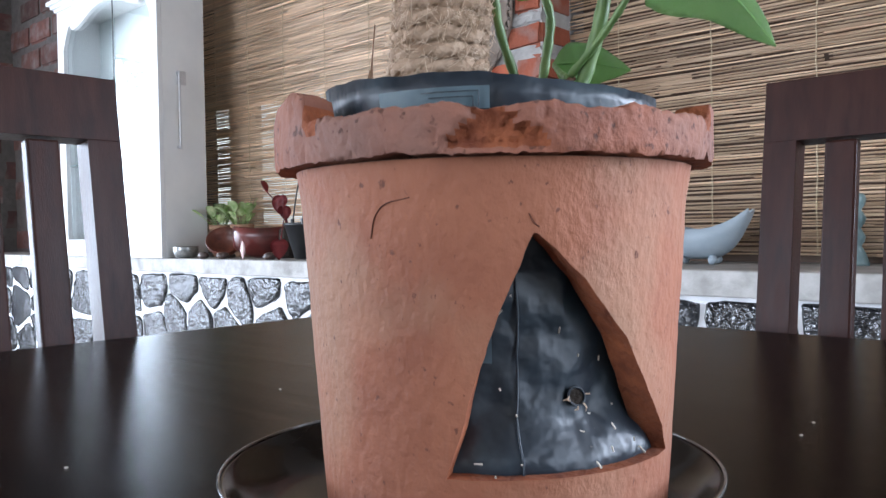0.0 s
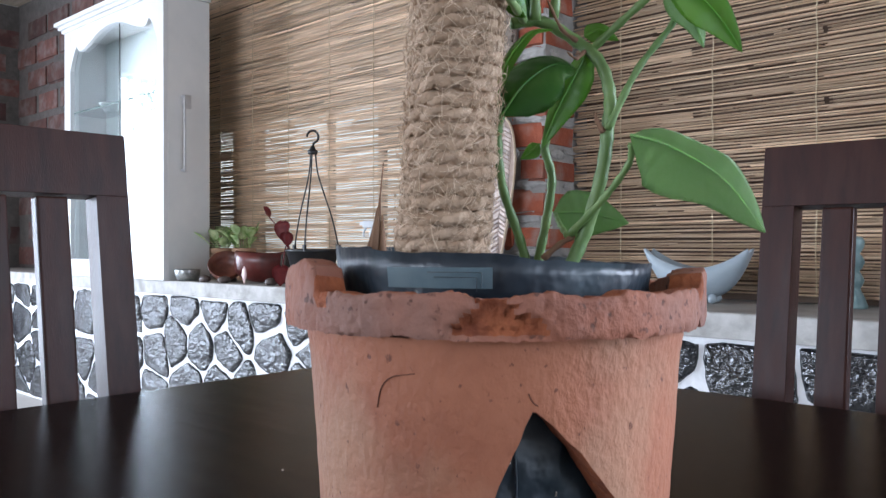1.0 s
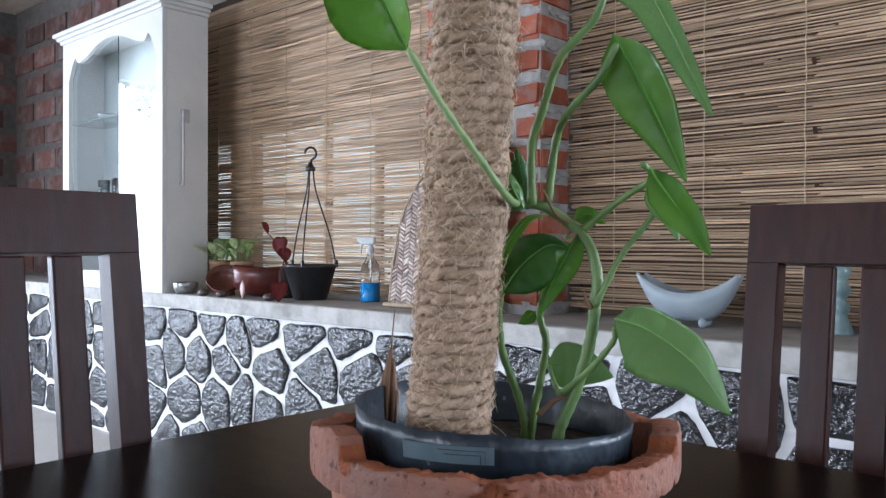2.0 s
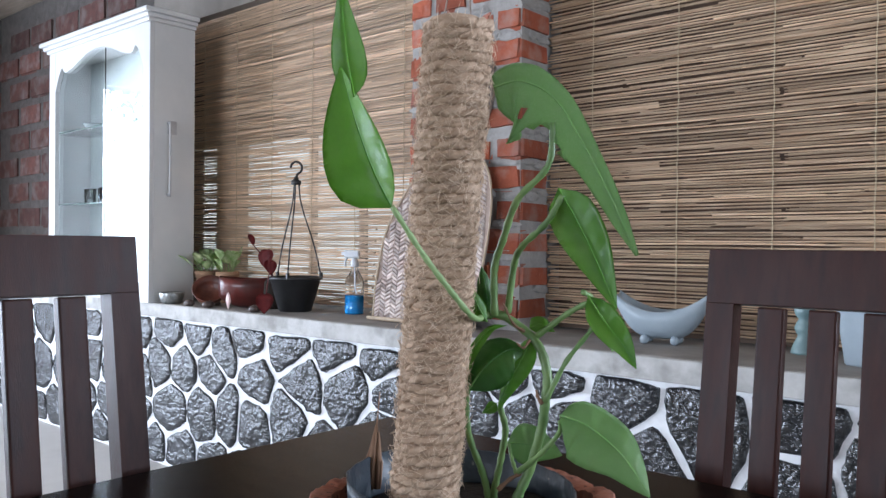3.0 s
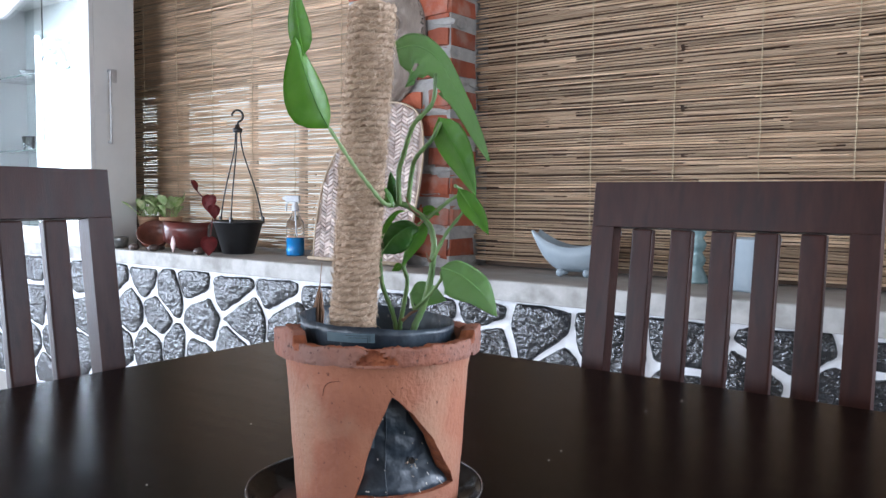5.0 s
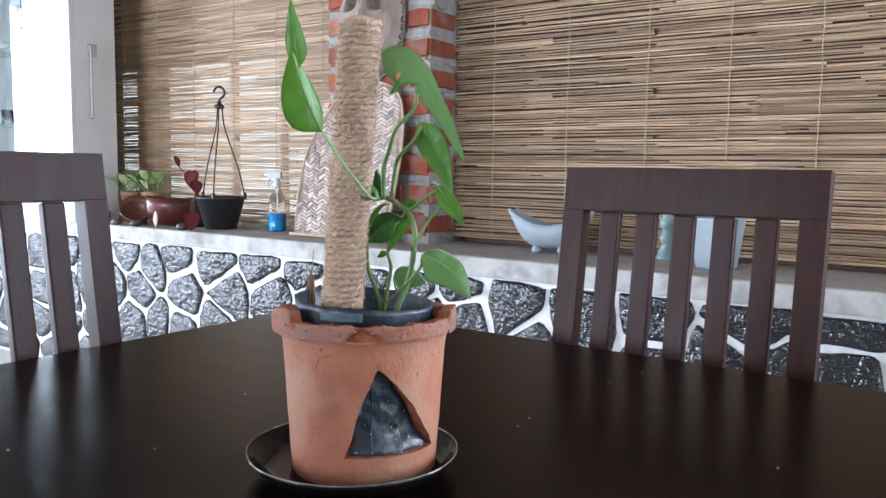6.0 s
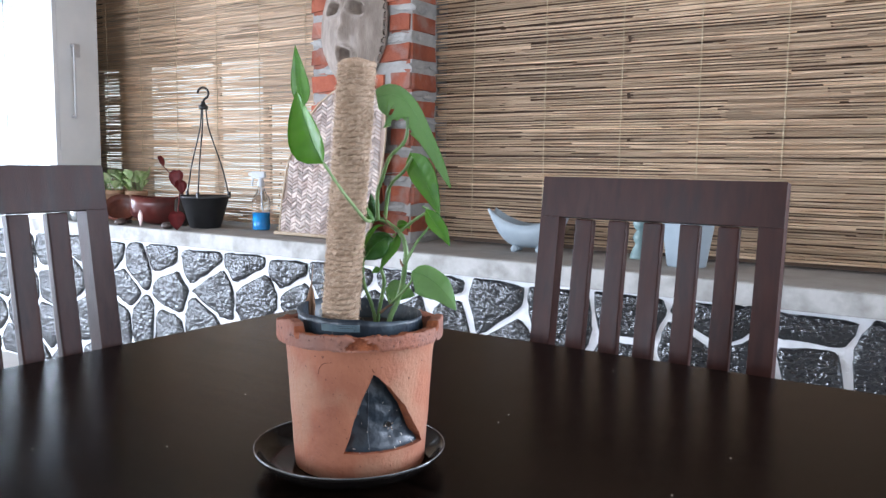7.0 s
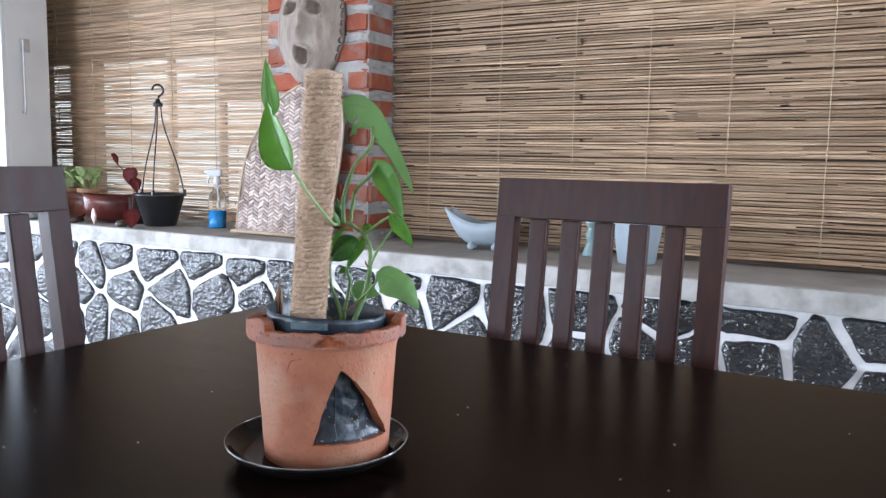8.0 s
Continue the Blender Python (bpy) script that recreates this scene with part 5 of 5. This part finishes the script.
def small_leaf(bm, base, d, length, width, droop):
    d = Vector(d).normalized()
    s = d.cross(Vector((0, 0, 1))).normalized()
    prev = None
    for i in range(7):
        f = i / 6
        p = Vector(base) + d * length * f - Vector((0, 0, droop * f * f))
        w = width * math.sin(math.pi * min(1, f * 0.93 + 0.07)) ** 0.7 * 0.5
        cur = [bm.verts.new(p - s * w + Vector((0, 0, w * 0.4))), bm.verts.new(p), bm.verts.new(p + s * w + Vector((0, 0, w * 0.4)))]
        if prev:
            bm.faces.new((prev[0], prev[1], cur[1], cur[0]))
            bm.faces.new((prev[1], prev[2], cur[2], cur[1]))
        prev = cur


for px, py, sd in ((-3.285, 2.2, 1), (-3.135, 2.22, 2)):
    sp = thing("potted_plant", (px, py, LEDGE_Z), "small variegated plant in a pale clay pot", "plant", "small plants on the ledge")
    turned("clay_pot", [(0.036, 0), (0.04, 0.004), (0.052, 0.128), (0.056, 0.13), (0.056, 0.15), (0.05, 0.15), (0.047, 0.13), (0.02, 0.125)], M_SMALLPOT, sp, 28)
    rl = random.Random(sd)
    for k in range(16):
        a = k * 2.4
        el = rl.uniform(0.9, 3.2)
        bm = bmesh.new()
        b0 = Vector((0.02 * math.cos(a), 0.02 * math.sin(a), 0.13))
        d = Vector((math.cos(a), math.sin(a), el)).normalized()
        hh = rl.uniform(0.03, 0.09)
        tube(bm, [b0, b0 + d * hh], 0.0018, 5)
        small_leaf(bm, b0 + d * hh, (d.x, d.y, d.z * 0.8), rl.uniform(0.06, 0.085), rl.uniform(0.04, 0.055), rl.uniform(0.0, 0.025))
        bmesh.ops.solidify(bm, geom=bm.faces, thickness=0.0008)
        part("leaf", bm, M_VARI, sp, smooth=True)

# trailing red-leaved plant behind the hanging pot
tr = thing("red_leaf_plant", (-2.75, 2.1, LEDGE_Z), "trailing plant with dark red heart-shaped leaves", "plant")
for pts, size, turn in (([(0.06, 0.05, 0.13), (0.1, 0.0, 0.2), (0.03, -0.05, 0.3)], 0.055, 0.5), ([(0.06, 0.05, 0.13), (0.12, 0, 0.17), (0.154, -0.05, 0.235)], 0.08, -1.2), ([(0.06, 0.05, 0.13), (0.13, 0, 0.15), (0.175, -0.05, 0.19)], 0.065, -0.6),
                        ([(0.06, 0.05, 0.135), (0.16, -0.04, 0.16), (0.22, -0.1, 0.08), (0.236, -0.118, 0.055)], 0.085, -1.0)):
    bm = bmesh.new()
    tube(bm, smooth_path(pts, 6), 0.0025, 5)
    small_leaf(bm, Vector(pts[-1]) + Vector((0, 0, 0.025)), (0.5 * math.cos(turn), 0.3 * math.sin(turn), -1.0), size, size * 0.85, 0.0)
    bmesh.ops.solidify(bm, geom=bm.faces, thickness=0.001)
    part("leaf", bm, M_REDLEAF, tr, smooth=True)
part("root_ball", lathe(bmesh.new(), [(0.03, 0), (0.04, 0.01), (0.035, 0.12), (0.02, 0.135)], 12, (0.06, 0.05)), M_SOIL, tr)

# woven winnowing tray leaning on the pillar
M_WEAVE = mat("woven_palm_strip", (0.42, 0.335, 0.3), (0.66, 0.57, 0.52), 30, 0.7, 0.4, 90, island=0.4, stain=(0.2, 0.11, 0.08), stain_scale=14, stain_amt=0.5)
M_CANE = mat("cane_rim", (0.36, 0.26, 0.17), (0.5, 0.4, 0.29), 30, 0.6, 0.4, 90)
OUT = [(-0.27, 0.005), (-0.262, 0.17), (-0.232, 0.33), (-0.165, 0.45), (-0.085, 0.545), (0.03, 0.608), (0.14, 0.612), (0.23, 0.565), (0.262, 0.45), (0.255, 0.3), (0.225, 0.12), (0.21, 0.005)]


def inside(x, z):
    c = False
    for (x0, z0), (x1, z1) in zip(OUT, OUT[1:] + OUT[:1]):
        if (z0 > z) != (z1 > z) and x < (x1 - x0) * (z - z0) / (z1 - z0) + x0:
            c = not c
    return c


tray = thing("woven_tray", (-1.735, 2.105, LEDGE_Z), "round-topped woven palm tray leaning against the brick pillar", "tray")
tray.rotation_euler = (radians(-5), 0, 0)
bm = bmesh.new()
# herringbone: columns of slanted strips, one way and then the other
col_w, pitch_z = 0.028, 0.0145
for i in range(-10, 11):
    lean_z = 0.017 if i % 2 else -0.017
    for j in range(0, 60):
        x, z = i * col_w, j * pitch_z + 0.004
        if inside(x - 0.011, z) and inside(x + 0.011, z):
            ring, mid, jit = [], [], 0.0034 * noise.noise((i * 3.1, j * 1.7, 2))
            for a, b in ((-1, -1), (1, -1), (1, 1), (-1, 1)):
                zz = z + jit + a * lean_z * 0.5 + b * 0.0056
                ring.append(bm.verts.new((x + a * 0.0152, -0.0006, zz)))
                mid.append(bm.verts.new((x + a * 0.0112, -0.0052 - jit, z + jit + a * lean_z * 0.36 + b * 0.0042)))
            for k in range(4):
                bm.faces.new((ring[k], ring[(k + 1) % 4], mid[(k + 1) % 4], mid[k]))
            bm.faces.new(mid)
tagged(part("weave", bm, M_WEAVE, tray, "twill of brown and pale palm strips"), kind="stuff")
bm = bmesh.new()
f = bm.faces.new([bm.verts.new((x, 0.0, z)) for x, z in OUT])
r = bmesh.ops.extrude_face_region(bm, geom=[f])
bmesh.ops.translate(bm, verts=[v for v in r["geom"] if isinstance(v, bmesh.types.BMVert)], vec=(0, 0.006, 0))
bmesh.ops.recalc_face_normals(bm, faces=bm.faces)
part("backing", bm, mat("dark_woven_back", (0.28, 0.2, 0.165), (0.38, 0.29, 0.245), 40, 0.8), tray)
bm = bmesh.new()
rim_pts = smooth_path([(x, -0.004, z) for x, z in OUT], 5)
tube(bm, rim_pts, 0.0042, 8)
part("rim", bm, M_CANE, tray, "pale cane rim", True)
bm = bmesh.new()
tube(bm, [(-0.29, -0.01, 0.01), (0.19, -0.01, 0.01)], 0.0075, 8)
part("foot_bar", bm, M_CANE, tray, "bound cane bar along the foot", True)
for k in range(8):
    bm = bmesh.new()
    zc = 0.03 + 0.045 * k
    tube(bm, [(-0.277 + 0.0 * k, -0.012, zc), (-0.285, 0.0, zc + 0.004)], 0.003, 5)
    part("binding", bm, M_CANE, tray)

# carved wooden plaque hanging on the pillar
M_DRIFT = mat("grey_weathered_wood", (0.21, 0.165, 0.135), (0.33, 0.27, 0.225), 12, 0.7, 0.6, 60, (3, 3, 0.8), stain=(0.18, 0.13, 0.1), stain_scale=9, stain_amt=0.5, dist=0.004)
mk = bmesh.new()
nx, nz = 44, 56
g = {}


def relief(u, v):
    h = 0.055 * math.sqrt(max(0, 1 - u * u * 0.9 - 0.55 * v * v))
    h += 0.024 * math.exp(-(u / 0.12) ** 2) * math.exp(-((v - 0.2) / 0.26) ** 2)
    h += 0.03 * math.exp(-(u / 0.2) ** 2 - ((v + 0.08) / 0.13) ** 2)
    h += 0.012 * math.exp(-((abs(u) - 0.42) / 0.2) ** 2 - ((v + 0.1) / 0.22) ** 2)
    h += 0.014 * math.exp(-((v - 0.62) / 0.08) ** 2) * math.exp(-((abs(u) - 0.32) / 0.25) ** 2)
    for cu, cv, ru, rv, skew in ((-0.36, 0.38, 0.19, 0.1, 0.5), (0.34, 0.38, 0.19, 0.1, -0.5), (0.05, -0.45, 0.22, 0.12, -0.6)):
        du, dv = (u - cu) / ru, (v - cv - skew * 0.3 * (u - cu)) / rv
        d = (abs(du) ** 3 + abs(dv) ** 3) ** (2 / 3)
        h -= 0.06 * min(1, max(0, 1.2 - d) * 2.5)
        h += 0.016 * math.exp(-((d - 1.8) / 0.55) ** 2)
    return h + 0.004 * noise.noise((u * 7, v * 7, 2))


for i in range(nx + 1):
    for j in range(nz + 1):
        u0, v = 2 * i / nx - 1, 2 * j / nz - 1
        half = (1 - abs(v) ** 3.2) ** 0.5 * (1.0 if v > -0.1 else 1 - 0.42 * ((-0.1 - v) / 0.9) ** 1.4)
        g[i, j] = mk.verts.new((u0 * half * 0.165, -max(relief(u0, v), -0.004) * (0.3 + 0.7 * (1 - u0 ** 6)), v * 0.222))
for i in range(nx):
    for j in range(nz):
        mk.faces.new((g[i, j], g[i + 1, j], g[i + 1, j + 1], g[i, j + 1]))
back = {}
for i in range(nx + 1):
    for j in range(nz + 1):
        back[i, j] = mk.verts.new((g[i, j].co.x, 0.008, g[i, j].co.z))
for i in range(nx):
    for j in range(nz):
        mk.faces.new((back[i, j], back[i, j + 1], back[i + 1, j + 1], back[i + 1, j]))
for j in range(nz):
    for i in (0, nx):
        mk.faces.new((g[i, j], g[i, j + 1], back[i, j + 1], back[i, j]))
bmesh.ops.remove_doubles(mk, verts=mk.verts, dist=0.0003)
bmesh.ops.recalc_face_normals(mk, faces=mk.faces)
for sx in (-0.075, 0.075):
    tube(mk, [(sx, -0.02, 0.16), (sx * 0.85, -0.015, 0.27), (sx * 0.3, -0.006, 0.55)], 0.003, 6)
plaque = link_mesh("wooden_mask", mk, M_DRIFT, smooth=True)
plaque.location = (-1.666, PILLAR_Y - 0.012, 1.588)
plaque.rotation_euler = (0, radians(3), 0)
tagged(plaque, "carved grey-brown wooden mask hung by cords on the brick pillar", "mask")
# pale blue ceramics
M_BLUEGREY = mat("blue_grey_ceramic", (0.3, 0.36, 0.4), (0.37, 0.43, 0.47), 14, 0.45, 0.15, 60, stain=(0.25, 0.3, 0.34), stain_amt=0.4)
M_TEAL = mat("teal_glaze", (0.14, 0.23, 0.24), (0.24, 0.34, 0.34), 24, 0.3, 0.2, 60)
tub = thing("tub_planter", (-0.895, 2.235, LEDGE_Z), "blue-grey bathtub-shaped ceramic planter on ball feet", "planter")
tub.rotation_euler = (0, 0, radians(12))
bm = bmesh.new()
ns, nr = 26, 12
rows = []
for i in range(ns + 1):
    f = 2 * i / ns - 1
    top = 0.098 + 0.055 * abs(f) ** 2.0
    low = 0.014 + 0.12 * abs(f) ** 3.3
    w = 0.066 * (1 - 0.3 * f * f)
    row = []
    for sgn, inset in ((1, 0.0), (-1, 0.009)):
        for j in range(nr + 1):
            a = math.pi * (j if sgn > 0 else nr - j) / nr
            row.append(bm.verts.new((f * (0.142 - inset * 0.5), -(w - inset) * math.cos(a), top - (top - low - inset) * math.sin(a) ** 0.75)))
    rows.append(row)
for a, b in zip(rows, rows[1:]):
    for j in range(len(a)):
        bm.faces.new((a[j], a[(j + 1) % len(a)], b[(j + 1) % len(a)], b[j]))
bm.faces.new(rows[0][::-1])
bm.faces.new(rows[-1])
bmesh.ops.recalc_face_normals(bm, faces=bm.faces)
part("tub_body", bm, M_BLUEGREY, tub, smooth=True)
for fx in (-0.045, 0.045):
    for fy in (-0.032, 0.032):
        turned("ball_foot", [(0.003, 0.0), (0.011, 0.004), (0.014, 0.013), (0.010, 0.023), (0.003, 0.027)], M_BLUEGREY, tub, 12, centre=(fx, fy))
cup = thing("cup_planter", (-0.315, 2.185, LEDGE_Z), "pale blue tapered square ceramic planter", "planter")
bm = bmesh.new()


def squarish(a, i):
    return 1 / max(abs(math.cos(a)) ** 5 + abs(math.sin(a)) ** 5, 1e-6) ** 0.2


lathe(bm, [(0.046, 0), (0.049, 0.005), (0.066, 0.145), (0.068, 0.15), (0.062, 0.15), (0.058, 0.12), (0.045, 0.03), (0.01, 0.028)], 48, wob=squarish)
bmesh.ops.rotate(bm, verts=bm.verts, cent=(0, 0, 0), matrix=Matrix.Rotation(radians(-20), 3, "Z"))
part("cup_body", bm, M_BLUEGREY, cup, smooth=True)
cs = thing("candlestick", (-0.508, 2.3, LEDGE_Z), "turned teal glazed candlestick on the ledge", "candlestick")
turned("stick_body", [(0.034, 0), (0.034, 0.006), (0.026, 0.03), (0.016, 0.05), (0.022, 0.06), (0.026, 0.072), (0.02, 0.085), (0.014, 0.095), (0.022, 0.105), (0.027, 0.12), (0.02, 0.134), (0.015, 0.14), (0.024, 0.155), (0.027, 0.17), (0.021, 0.182), (0.012, 0.184)], M_TEAL, cs, 28)

# crumbs on the tabletop
rc = random.Random(31)
crumb = None
for k in range(26):
    x, y = rc.uniform(-0.6, 0.75), rc.uniform(-0.05, 0.9)
    if math.hypot(x - POT.x, y - POT.y) < 0.12:
        continue
    if crumb is None:
        bm = bmesh.new()
        lathe(bm, [(0.0005, 0), (0.0012, 0.0003), (0.0008, 0.0008), (0.0002, 0.001)], 6)
        crumb = link_mesh("crumb", bm, M_CRUMB)
        tagged(crumb, "tiny pale crumb of dust on the dark tabletop", "crumb", "crumbs on the table")
        crumb.location = (x, y, 0.7502)
    else:
        copy_thing(crumb, pose(x, y, 0.7502, 0, 0, rc.uniform(0, 360)))


# ---- pieces of the setting ----
blind("pale brown split reed roll blind, daylight showing through its lower half", BW[1] + 0.02, PX0 - 0.004, LEDGE_Z + 0.015, 2.26, [-3.55, -3.26, -2.97, -2.67, -2.38, -2.09], 3, 0.0086, 2, 0.34, M_REED_BACKLIT)
blind("brown split reed roll blind hanging to the cement ledge", PX1 + 0.006, 1.33, LEDGE_Z + 0.02, 2.26, [-1.21, -0.906, -0.615, -0.348, -0.085, 0.207, 0.5, 0.79, 1.08], 5)
stones()
bricks()
